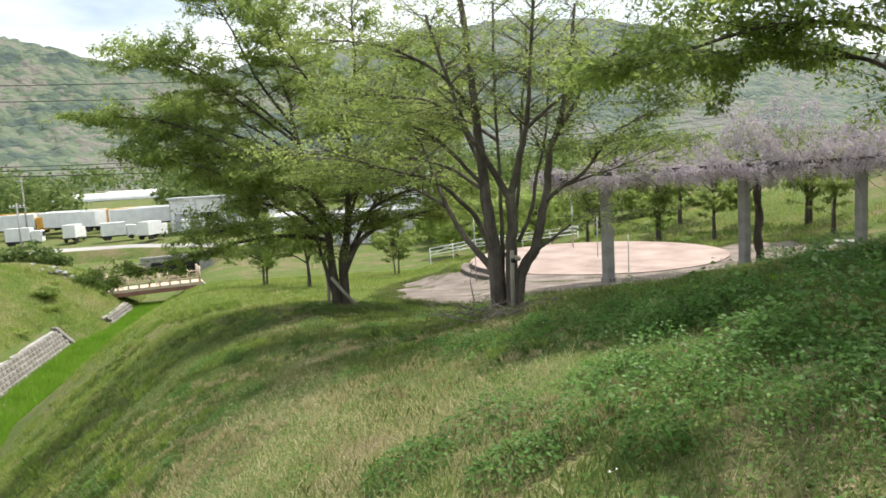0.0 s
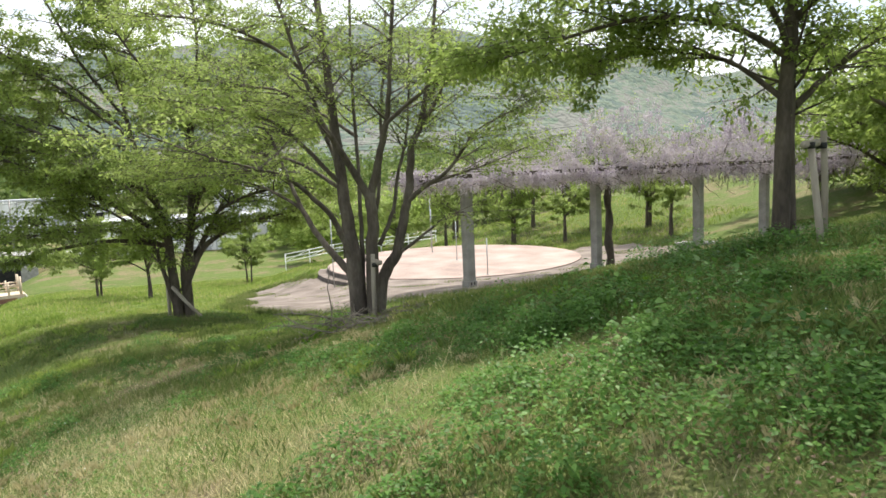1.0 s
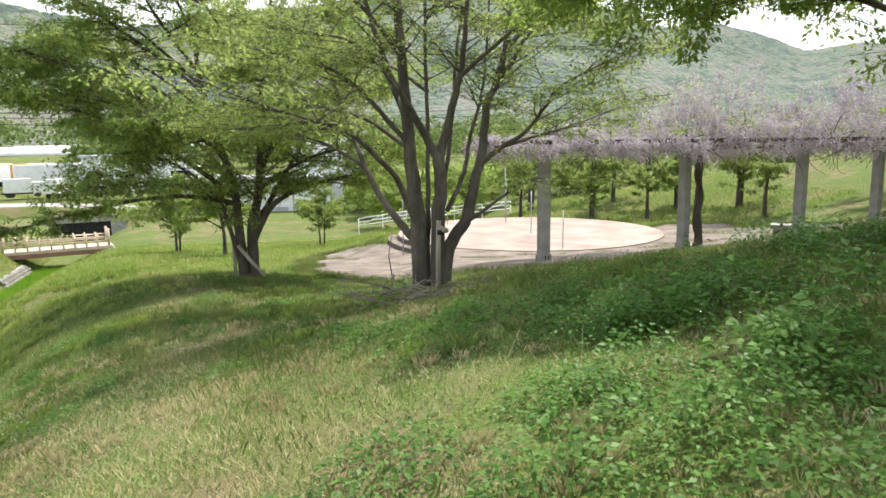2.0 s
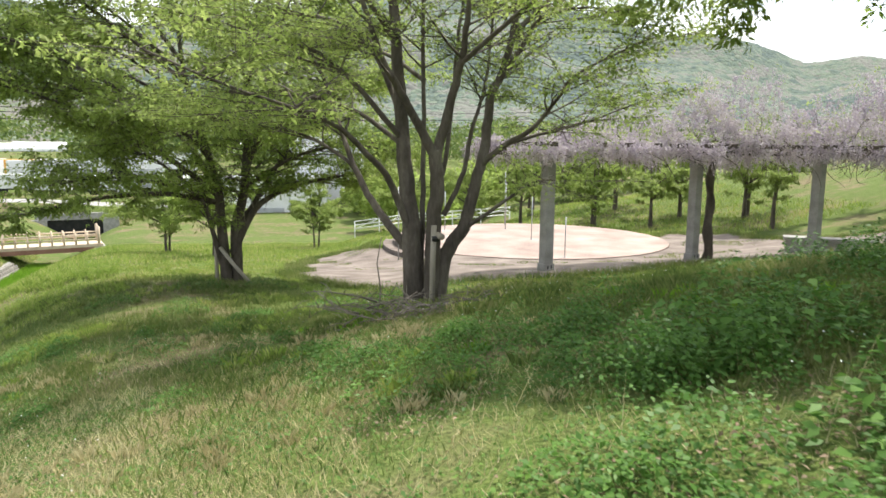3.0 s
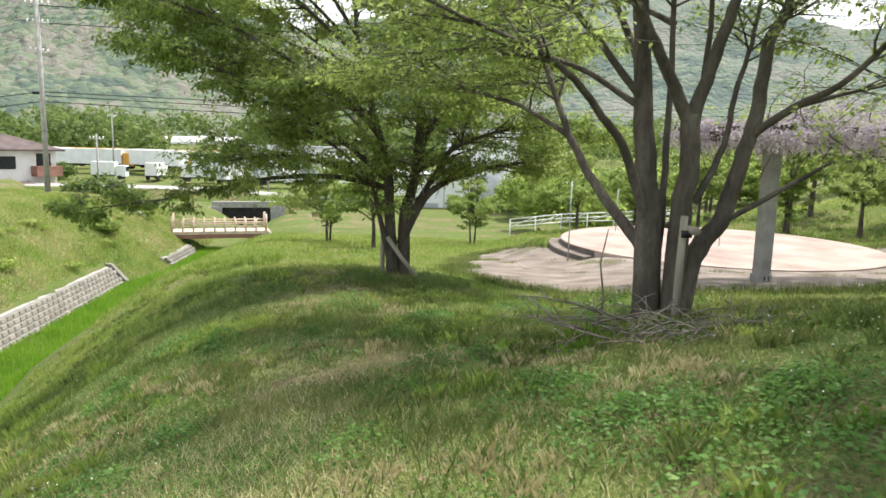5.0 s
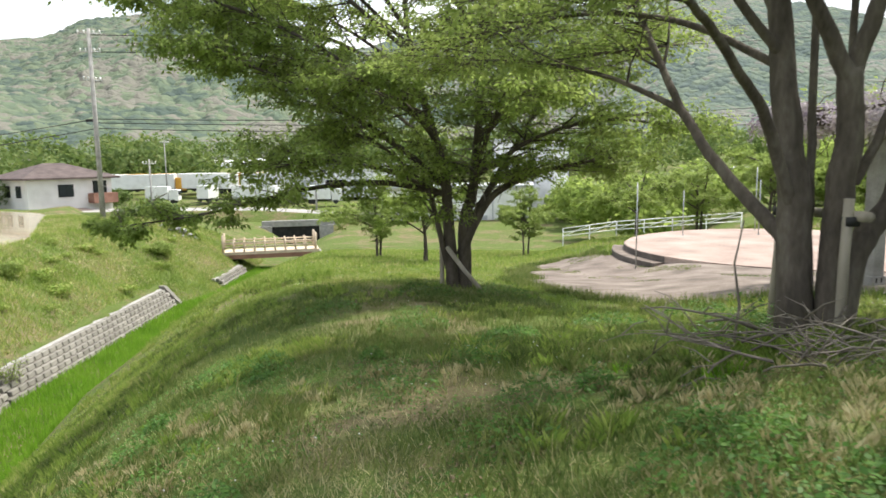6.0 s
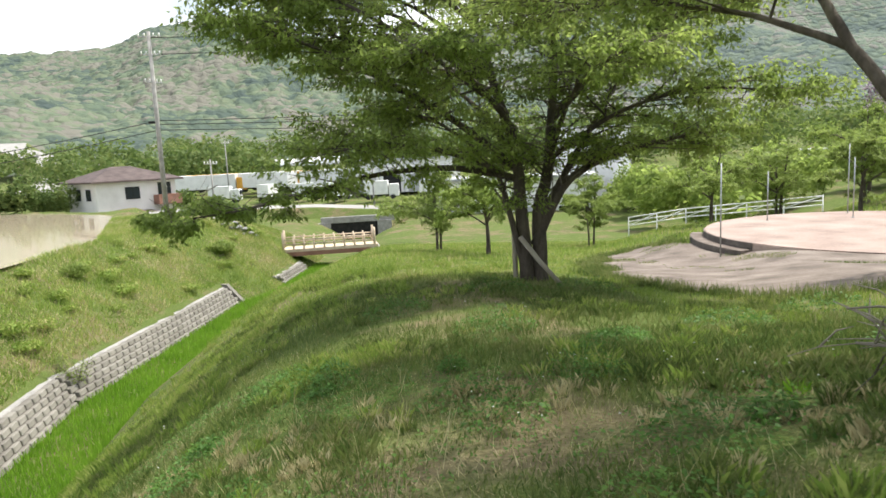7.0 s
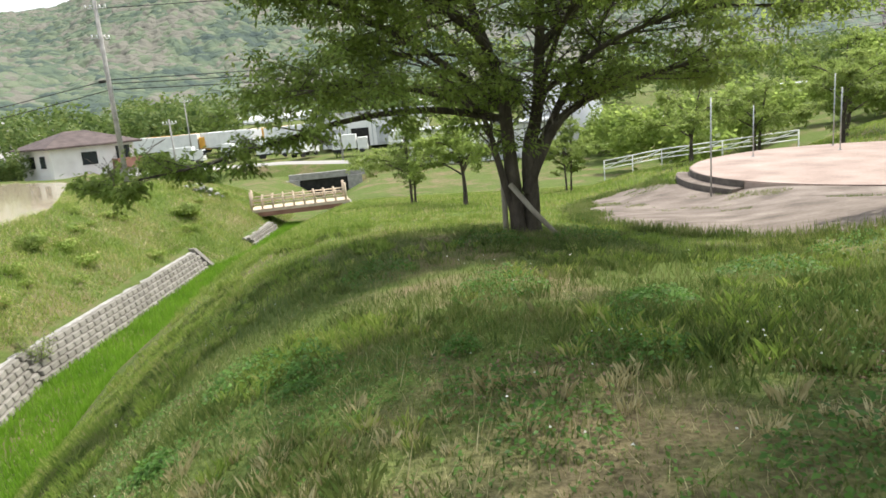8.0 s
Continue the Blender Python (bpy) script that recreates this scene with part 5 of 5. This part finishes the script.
part("stem", mesh_from("stem", vv, ff, TWIG, True), bush)["kind"] = "stuff"
part("foliage", crown_mesh("foliage", leaf_quads(nrng, [p[2:] for p in paths], 26, 0.12, 0.2), LEAF_LIGHT), bush)["kind"] = "stuff"
spots = [(float(wall_line(y)) - w, y, h, r) for y, w, h, r in ((21.5, 2.6, 1.1, 0.8), (23.5, 3.4, 1.0, 0.8), (19.5, 3.0, 1.5, 1.1), (36.0, 5.5, 0.8, 0.7), (50.0, 4.0, 0.9, 0.9))]
clump_wood("shrubs", 8, spots, LEAF_LIGHT, "low light green shrubs on the far bank", 1500, 0.09)
rng = random.Random(14)
spots = []
for k in range(46):
    y = rng.uniform(17, 60)
    spots.append((float(wall_line(y)) - rng.uniform(2.0, 8.0), y, rng.uniform(0.3, 0.6), rng.uniform(0.3, 0.8)))
clump_wood("weeds", 9, spots, PALE_LIT_GRASS, "rough weeds over the far bank of the channel", 420, 0.10)
verts = []
for f in np.linspace(0, 1, 14):
    x, y = -118 - 190 * f, 118 + 190 * f + 14 * math.sin(f * 5)
    z = -4.5 + 22 * f ** 1.1
    verts += [(x - 4.5, y - 4.5, z), (x + 4.5, y + 4.5, z), (x + 8, y + 8, z - 4), (x - 8, y - 8, z - 4)]
faces = []
for k in range(13):
    a = 4 * k
    faces += [(a, a + 1, a + 5, a + 4), (a + 1, a + 2, a + 6, a + 5), (a + 3, a, a + 4, a + 7)]
hr = mesh_from("road", verts, faces, ASPHALT)
hr.materials.append(TURF)
for p in hr.polygons:
    p.material_index = 0 if p.index % 3 == 0 else 1
tagged(new("road", hr), "pale road climbing away up the valley", "road", kind="structure")


# Grass, straw and weeds
def in_paving(X, Y):
    return lower_paving(X, Y) | (np.hypot(X - 7.2, Y - 33.2) < 6.2)


def noise2(x, y, s, seed):
    r = np.random.default_rng(seed)
    out = np.zeros_like(x)
    for k in range(6):
        a, p, f = r.uniform(0, 6.28), r.uniform(0, 6.28, 2), s * r.uniform(0.6, 1.7)
        out += np.sin(f * (x * math.cos(a) + y * math.sin(a)) + p[0]) * np.sin(f * 0.8 * (y * math.cos(a) - x * math.sin(a)) + p[1])
    return out / 3


def blades(name, seed, x, y, height, width, material, label, lean=0.35, two=False):
    """Grass blades standing on the ground; two: bent, with two faces each."""
    r = np.random.default_rng(seed)
    n = len(x)
    z = ground(x, y) - 0.01
    a = r.uniform(0, 6.28, n)
    h = height * r.uniform(0.5, 1.3, n)
    w = width * r.uniform(0.6, 1.3, n)
    la = r.uniform(0, 6.28, n)
    l = lean * h * r.uniform(0.3, 1.6, n)
    p = np.stack([x, y, z], -1)
    s = np.stack([np.cos(a), np.sin(a), np.zeros(n)], -1) * (w / 2)[:, None]
    mid = p + np.stack([np.cos(la) * l * 0.35, np.sin(la) * l * 0.35, h * 0.6], -1)
    tip = p + np.stack([np.cos(la) * l, np.sin(la) * l, h * 0.97], -1)
    if two:
        v = np.stack([p - s, p + s, mid + s * 0.6, tip], 1).reshape(-1, 3)
        b = np.arange(n)[:, None] * 4
        f = np.concatenate([b + [0, 1, 2], b + [0, 2, 3]], 1).reshape(-1)
    else:
        v = np.stack([p - s, p + s, tip], 1).reshape(-1, 3)
        f = np.arange(3 * n)
    return tagged(new(name, fast_mesh(name, v, f, 3, material)), label, "grass", kind="stuff")


def scatter(seed, n, x0, x1, y0, y1, keep):
    r = np.random.default_rng(seed)
    x, y = r.uniform(x0, x1, n), r.uniform(y0, y1, n)
    k = (r.random(n) < keep(x, y)) & ~in_paving(x, y)
    return x[k], y[k]


def dryness(x, y):
    d = noise2(x, y, 1.7, 3) * 0.5 + noise2(x, y, 0.5, 4) * 0.5
    return np.clip(0.5 + 0.9 * d + 0.75 * np.exp(-(((x + 2.0) / 1.7) ** 2 + ((y - 7.2) / 3.2) ** 2)) + 0.7 * np.exp(-(((x + 1.6) / 1.3) ** 2 + ((y - 4.2) / 1.8) ** 2)), 0, 1)


bankside = lambda x, y: ((x - wall_line(y)) > BED + 0.3).astype(float)
x, y = scatter(1, 490000, -8, 7.5, 2.0, 15, lambda x, y: bankside(x, y) * np.clip(1.3 - np.where(y < 9.5, 1.2, 0.65) * dryness(x, y), 0.12, 1) * np.clip((16 - np.hypot(x, y - 3)) / 11, 0.25, 1))
blades("grass", 1, x, y, 0.066 + 0.055 * np.clip(noise2(x, y, 1.2, 8) + 0.6 * noise2(x, y, 4.0, 18), -0.85, 1.5), 0.007, GRASS, "fresh uneven green grass on the bank", two=True)
x, y = scatter(2, 420000, -9, 8, 1.5, 15, lambda x, y: bankside(x, y) * np.clip(dryness(x, y) * 1.3 - 0.40, 0.05, 1) * np.clip((11.0 - y) / 2.5, 0.10, 1) * np.where(x > 0.3, 0.4, 1.0))
blades("straw", 2, x, y, 0.062, 0.0065, STRAW, "dry straw coloured grass between the green", 0.9)
x, y = scatter(3, 330000, -16, 16, 3, 34, lambda x, y: bankside(x, y) * ((x < -6.5) | (y > 13)) * np.where(y < 22, 1.0, 0.45))
tall = 0.11 + 0.06 * np.clip(noise2(x, y, 0.9, 9) + 0.5 * noise2(x, y, 3, 19), -0.8, 1.3)
pale = (noise2(x, y, 0.7, 27) + (y - 19) * 0.16 + np.where(x < -7, 0.5, 0.0)) > 0
blades("grass", 3, x[~pale], y[~pale], tall[~pale], np.where(y < 20, 0.011, 0.018)[~pale], GRASS, "longer grass on the lawn under the trees")
blades("grass", 33, x[pale], y[pale], tall[pale], np.where(y < 20, 0.011, 0.018)[pale], PALE_LIT_GRASS, "grass on the open lawn, paler to stand for sun")
x2, y2 = scatter(14, 22000, -14, 4, 13, 34, lambda x, y: bankside(x, y) * np.clip(noise2(x, y, 0.8, 44), 0, 1))
blades("straw", 14, x2, y2, 0.08, 0.010, STRAW, "dry stalks in the long grass of the lawn", 0.8)
x, y = scatter(4, 60000, -24, 24, 33, 62, lambda x, y: bankside(x, y))
blades("grass", 4, x, y, 0.2, 0.05, PALE_LIT_GRASS, "grass at the far end of the lawn")


# Tussocks: bundles of long blades that lean outwards, and seed stalks above them
def tussocks(seed, x, y, tall, material, label, per=40, width=0.0042):
    r = np.random.default_rng(seed)
    n = len(x) * per
    tl, a, o = np.repeat(tall, per), r.uniform(0, 6.28, n), np.sqrt(r.random(n))
    h = tl * r.uniform(0.45, 1.15, n)
    foot = np.stack([np.repeat(x, per) + np.cos(a) * o * tl * 0.6, np.repeat(y, per) + np.sin(a) * o * tl * 0.6], -1)
    p = np.concatenate([foot, (ground(foot[:, 0], foot[:, 1]) - 0.01)[:, None]], 1)
    a = a + r.normal(0, 0.9, n)
    out = np.stack([np.cos(a), np.sin(a), np.zeros(n)], -1)
    turn = r.uniform(0, 6.28, n)
    side = np.stack([-np.sin(turn), np.cos(turn), np.zeros(n)], -1) * (width * r.uniform(0.5, 1.3, n) / 2)[:, None]
    mid = p + out * (h * (0.05 + 0.14 * o))[:, None] + np.array([0, 0, 1.0]) * (h * 0.62)[:, None]
    tip = p + out * (h * (0.12 + 0.42 * o))[:, None] + np.array([0, 0, 1.0]) * (h * (1.0 - 0.12 * o))[:, None]
    v = np.stack([p - side, p + side, mid + side * 0.7, tip], 1).reshape(-1, 3)
    b = np.arange(n)[:, None] * 4
    f = np.concatenate([b + [0, 1, 2], b + [0, 2, 3]], 1).reshape(-1)
    return tagged(new("tussocks", fast_mesh("tussocks", v, f, 3, material)), label, "grass", kind="stuff")


r = np.random.default_rng(120)
for seed, n, box4, material, lo, hi, thr, label in (
        (121, 3200, (-9, 6, 3, 13), GRASS, 0.07, 0.15, 0.1, "dark green tussocks of long grass"),
        (122, 700, (-8, 6, 5, 13), GRASS_BRIGHT, 0.06, 0.13, 0.4, "bright green tufts of young grass"),
        (126, 2600, (-9, 1, 7, 14), PALE_LIT_GRASS, 0.07, 0.16, 0.2, "pale green tufts of grass on the lawn"),
        (123, 2200, (-7, 6, 3, 12), STRAW, 0.05, 0.12, 0.2, "dead straw tufts among the grass"),
        (124, 3600, (-14, 3, 10, 24), GRASS, 0.07, 0.15, 0.1, "long tussocks on the lawn under the trees"),
        (127, 2400, (-14, 3, 10, 24), PALE_LIT_GRASS, 0.06, 0.14, 0.2, "pale tussocks on the lawn under the trees"),
        (125, 1600, (-16, -5, 6, 30), PALE_LIT_GRASS, 0.10, 0.26, 0.0, "tall pale tussocks along the edge of the bank")):
    x, y = scatter(seed, n, *box4, lambda x, y: bankside(x, y) * ((dryness(x, y) < 0.75) | (material is STRAW)) * (noise2(x, y, 1.3, seed) + 0.5 * noise2(x, y, 4.5, seed + 9) > thr))
    tussocks(seed, x, y, r.uniform(lo, hi, len(x)), material, label)
x, y = scatter(130, 1500, -7, 5, 3, 15, lambda x, y: bankside(x, y) * np.clip(0.3 + noise2(x, y, 0.8, 131), 0, 1))
blades("seed_stalks", 132, x, y, 0.30, 0.006, STRAW, "thin pale seed stalks above the grass", 0.35)


# Grass creeping over the edge of the paving, and weeds in its worn joints
r = np.random.default_rng(70)
ex, ey = r.uniform(-4, 22, 300000), r.uniform(17, 38, 300000)
edge, near = np.zeros(len(ex), bool), np.zeros(len(ex), bool)
for k in range(8):
    reach = r.uniform(0.05, 0.45, len(ex))
    there = lower_paving(ex + reach * math.cos(k * 0.785), ey + reach * math.sin(k * 0.785))
    edge |= ~there
    near |= there
disc_edge = np.hypot(ex - 7.2, ey - 33.2)
edge &= near & (disc_edge > 6.7)
blades("grass", 71, ex[edge], ey[edge], 0.20, 0.022, GRASS, "grass creeping over the edge of the paving")
worn = lower_paving(ex, ey) & (disc_edge > 6.6) & (disc_edge < 10.0) & (noise2(ex, ey, 1.6, 72) + 0.6 * noise2(ex, ey, 5.0, 73) > np.where(disc_edge < 9.0, 0.35, 0.75)) & (r.random(len(ex)) < 0.8)
blades("weeds", 74, ex[worn], ey[worn], 0.10, 0.022, GRASS, "low weeds growing in the worn paving", 0.7)


def in_bed(x, y):
    w = x - wall_line(y)
    return ((w > 0.05) & (w < BED + 0.9)).astype(float)


x, y = scatter(5, 260000, -31, -12, 10, 62, in_bed)
blades("reeds", 5, x, y, 0.30, 0.035, GRASS_BRIGHT, "bright green young grass filling the channel bed", 0.25)
left_bank = lambda x, y: (((x - wall_line(y)) < -1.55 * walled(y)) & (x > paddy_line(y) - 0.25)).astype(float)
x, y = scatter(6, 260000, -46, -14, 14, 66, left_bank)
blades("grass", 6, x, y, 0.24 + 0.10 * np.clip(noise2(x, y, 0.8, 12), -0.8, 1.2), 0.045, PALE_LIT_GRASS, "rough grass on the far bank of the channel", 0.5)
x, y = scatter(7, 120000, -46, -14, 14, 66, lambda x, y: left_bank(x, y) * (noise2(x, y, 0.6, 13) + 0.6 * noise2(x, y, 2.0, 17) > 0.0))
blades("straw", 7, x, y, 0.22, 0.04, STRAW, "old straw on the far bank of the channel", 0.9)


def weed_leaves(seed, x, y, spread, tall, per, size):
    """Broad pointed leaves in low domes."""
    r = np.random.default_rng(seed)
    n = len(x) * per
    cx, cy = np.repeat(x, per), np.repeat(y, per)
    sp, tl = np.repeat(spread, per), np.repeat(tall, per)
    a, q = r.uniform(0, 6.28, n), np.sqrt(r.random(n))
    px, py = cx + np.cos(a) * q * sp, cy + np.sin(a) * q * sp
    pz = ground(px, py) + tl * (1 - 0.75 * q ** 2) * r.uniform(0.35, 1.05, n)
    p = np.stack([px, py, pz], -1)
    d = np.stack([np.cos(a) + r.normal(0, 0.6, n), np.sin(a) + r.normal(0, 0.6, n), r.normal(-0.15, 0.35, n)], -1)
    d /= np.linalg.norm(d, axis=1, keepdims=True)
    s = np.cross(d, np.array([0, 0, 1.0]) + r.normal(0, 0.35, (n, 3)))
    s /= np.linalg.norm(s, axis=1, keepdims=True)
    nm = np.cross(s, d)
    ln = (size * r.uniform(0.6, 1.3, n))[:, None]
    v = np.stack([p, p + d * ln * 0.4 + s * ln * 0.3 + nm * ln * 0.1, p + d * ln, p + d * ln * 0.4 - s * ln * 0.3 + nm * ln * 0.1], 1)
    return v.reshape(-1, 3)


r = np.random.default_rng(50)
wx, wy = r.uniform(-1.6, 6.5, 1500), r.uniform(2.2, 11.5, 1500)
k = (noise2(wx, wy, 1.5, 21) + 0.38 * np.clip(wx - 1.0, -2, 1.5) > 0.72) & (r.random(1500) < np.where(wy < 8.5, 0.6, 0.3))
wx, wy = wx[k], wy[k]
v = weed_leaves(51, wx, wy, r.uniform(0.10, 0.26, len(wx)), r.uniform(0.09, 0.26, len(wx)), 110, 0.034)
tagged(new("weeds", crown_mesh("weeds", v, WEED)), "broad-leaved green weeds over the bank", "weeds", kind="stuff")
for j, (x0, y0, sp, tl) in enumerate(((-0.6, 3.9, 0.30, 0.16), (-0.4, 4.7, 0.34, 0.18), (1.7, 6.4, 0.42, 0.38), (3.2, 6.5, 0.6, 0.5), (2.8, 5.3, 0.5, 0.45), (1.5, 3.6, 0.4, 0.3), (0.3, 4.0, 0.3, 0.2), (0.2, 5.0, 0.4, 0.22), (1.4, 4.4, 0.42, 0.3), (2.0, 3.5, 0.45, 0.35), (2.4, 6.9, 0.45, 0.4), (0.6, 7.4, 0.5, 0.25), (1.1, 8.2, 0.5, 0.25), (0.2, 8.3, 0.45, 0.22), (3.9, 5.6, 0.55, 0.45), (-2.9, 14.4, 0.45, 0.3), (-4.6, 16.0, 0.5, 0.28), (0.5, 12.3, 0.4, 0.45), (-1.6, 13.6, 0.35, 0.16), (-3.6, 18.4, 0.6, 0.3), (-2.2, 19.0, 0.5, 0.35), (-4.9, 13.2, 0.4, 0.2), (-0.4, 15.2, 0.5, 0.22), (0.9, 16.8, 0.6, 0.3), (1.6, 14.4, 0.5, 0.35))):
    v = weed_leaves(60 + j, np.array([x0]), np.array([y0]), np.array([sp]), np.array([tl]), 640, 0.038)
    ob = new("weed_clump", crown_mesh("weed_clump", v, WEED))
    tagged(ob, "dense clump of broad-leaved green weeds in the grass", "weeds", "weed clumps", "stuff")
rngw = random.Random(88)
for j in range(48):
    x0, y0 = rngw.uniform(0.4, 5.2), rngw.uniform(2.4, 8.6)
    v = weed_leaves(200 + j, np.array([x0]), np.array([y0]), np.array([rngw.uniform(0.16, 0.36)]), np.array([rngw.uniform(0.16, 0.40)]), 460, 0.038)
    ob = new("weed_clump", crown_mesh("weed_clump", v, WEED))
    tagged(ob, "dense clump of broad-leaved green weeds in the grass", "weeds", "weed clumps", "stuff")
for j in range(34):
    x0, y0 = rngw.uniform(-5.5, 1.2), rngw.uniform(7.5, 14.5)
    v = weed_leaves(300 + j, np.array([x0]), np.array([y0]), np.array([rngw.uniform(0.12, 0.36)]), np.array([rngw.uniform(0.08, 0.22)]), 260, 0.036)
    tagged(new("weed_clump", crown_mesh("weed_clump", v, WEED)), "low patch of green weeds in the lawn grass", "weeds", "weed clumps", "stuff")
for j, (x0, y0, sp, tl) in enumerate(((2.05, 6.6, 0.34, 0.42), (2.5, 6.2, 0.40, 0.46), (3.1, 5.4, 0.45, 0.45), (2.2, 5.0, 0.36, 0.36), (2.9, 7.4, 0.40, 0.40), (3.6, 6.4, 0.42, 0.45), (2.6, 4.2, 0.36, 0.34))):
    v = weed_leaves(400 + j, np.array([x0]), np.array([y0]), np.array([sp]), np.array([tl]), 190, 0.072)
    tagged(new("weed_clump", crown_mesh("weed_clump", v, WEED)), "clump of large round-leaved weeds on the bank", "weeds", "weed clumps", "stuff")
cx, cy = scatter(9, 150000, -7, 7, 2.2, 14, lambda x, y: bankside(x, y) * np.clip(0.35 + 0.9 * noise2(x, y, 2.2, 41), 0, 1))
v = weed_leaves(90, cx, cy, np.full(len(cx), 0.02), np.full(len(cx), 0.06), 1, 0.03)
tagged(new("clover", crown_mesh("clover", v, WEED)), "small round-leaved ground plants among the grass", "weeds", kind="stuff")
lx, ly = scatter(10, 55000, -4, 7, 2.2, 13, lambda x, y: bankside(x, y) * np.clip(1.8 * noise2(x, y, 2.0, 61) - 0.35, 0, 1))
v = weed_leaves(91, lx, ly, np.full(len(lx), 0.02), np.full(len(lx), 0.04), 1, 0.03)
tagged(new("leaf_litter", crown_mesh("leaf_litter", v, LITTER)), "dry brown leaf litter in bare patches of the bank", "leaf litter", kind="stuff")
fx, fy = scatter(8, 2600, -7, 7, 3, 16, lambda x, y: np.clip(noise2(x, y, 0.9, 31), 0, 1))
p = np.stack([fx, fy, ground(fx, fy) + r.uniform(0.12, 0.24, len(fx))], -1)
e = 0.007
v = np.stack([p + [-e, 0, 0], p + [0, -e, 0.006], p + [e, 0, 0], p + [0, e, 0.006]], 1).reshape(-1, 3)
tagged(new("wildflowers", crown_mesh("wildflowers", v, WHITE)), "tiny white wild flowers scattered in the grass", "flowers", kind="stuff")

# Block wall of the channel: courses of stepped concrete blocks, set back as they rise
def block_run(y0, y1, rows, label):
    wall = thing("channel_wall", (0, 0, 0), 0, label, "retaining wall", kind="structure")
    length, me = 0.57, None
    bm = bmesh.new()
    box_bm(bm, 0, 0, 0, 0.545, 0.30, 0.20, 0.0)
    for vert in bm.verts:
        if vert.co.y < 0 and vert.co.z > 0:
            vert.co.y += 0.05
    bmesh.ops.bevel(bm, geom=list(bm.edges), offset=0.02, segments=1, affect="EDGES")
    me = done("block", bm, BLOCK)
    bv, bf = [], []
    y, k = y0, 0
    rngb = random.Random(4)
    while y < y1:
        x = float(wall_line(y))
        dx = float(wall_line(y + 0.3)) - float(wall_line(y - 0.3))
        ang = math.atan2(0.6, dx)
        ny = length * math.sin(ang)
        for c in range(rows):
            off = 0.5 * ny * (c % 2)
            yy = y + off
            xx = float(wall_line(yy)) - 0.185 * c
            b = new("block", me)
            b.parent = wall
            b.matrix_world = pose(xx - 0.12, yy, float(channel_floor(yy)) + 0.1 + 0.215 * c, rngb.uniform(-2, 2), rngb.uniform(-1.5, 1.5), math.degrees(ang) + 3.5)
        y += ny
    bm = bmesh.new()
    n = 40
    for k in range(n + 1):
        yy = y0 - 0.3 + (y1 - y0 + 0.9) * k / n
        xx, zz = float(wall_line(yy)), float(channel_floor(yy))
        for o, h in ((-0.2, -0.3), (-0.2 - 0.185 * rows, 0.215 * rows - 0.03), (-0.40 - 0.185 * rows, 0.215 * rows - 0.03), (-2.0, -0.3)):
            bm.verts.new((xx + o, yy, zz + h))
    bm.verts.ensure_lookup_table()
    for k in range(n):
        for j in range(4):
            a, b2 = 4 * k + j, 4 * k + (j + 1) % 4
            bm.faces.new([bm.verts[i] for i in (a, b2, b2 + 4, a + 4)])
    bm.faces.new([bm.verts[i] for i in (3, 2, 1, 0)])
    bm.faces.new([bm.verts[4 * n + i] for i in (0, 1, 2, 3)])
    bmesh.ops.recalc_face_normals(bm, faces=bm.faces)
    part("backing", done("backing", bm, CONCRETE), wall)
    return wall


block_run(14.0, 27.4, 5, "stepped concrete block wall along the channel")
far_wall = block_run(28.0, 45.6, 5, "stepped concrete block wall along the channel with a raised end")
block_run(52.6, 58.8, 3, "stretch of block wall beside the footbridge")
yy = 46.0
xx, zz = float(wall_line(yy)), float(channel_floor(yy))
verts = [(xx + a, yy + d, zz + h) for d in (-0.16, 0.16) for a, h in ((0.16, -0.3), (0.16, 0.12), (-0.95, 1.22), (-1.35, 1.22), (-1.7, -0.3))]
part("end_wall", mesh_from("end_wall", verts, [(4, 3, 2, 1, 0), (5, 6, 7, 8, 9)] + [(k, (k + 1) % 5, (k + 1) % 5 + 5, k + 5) for k in range(5)], BLOCK), far_wall, "plain concrete end of the wall")
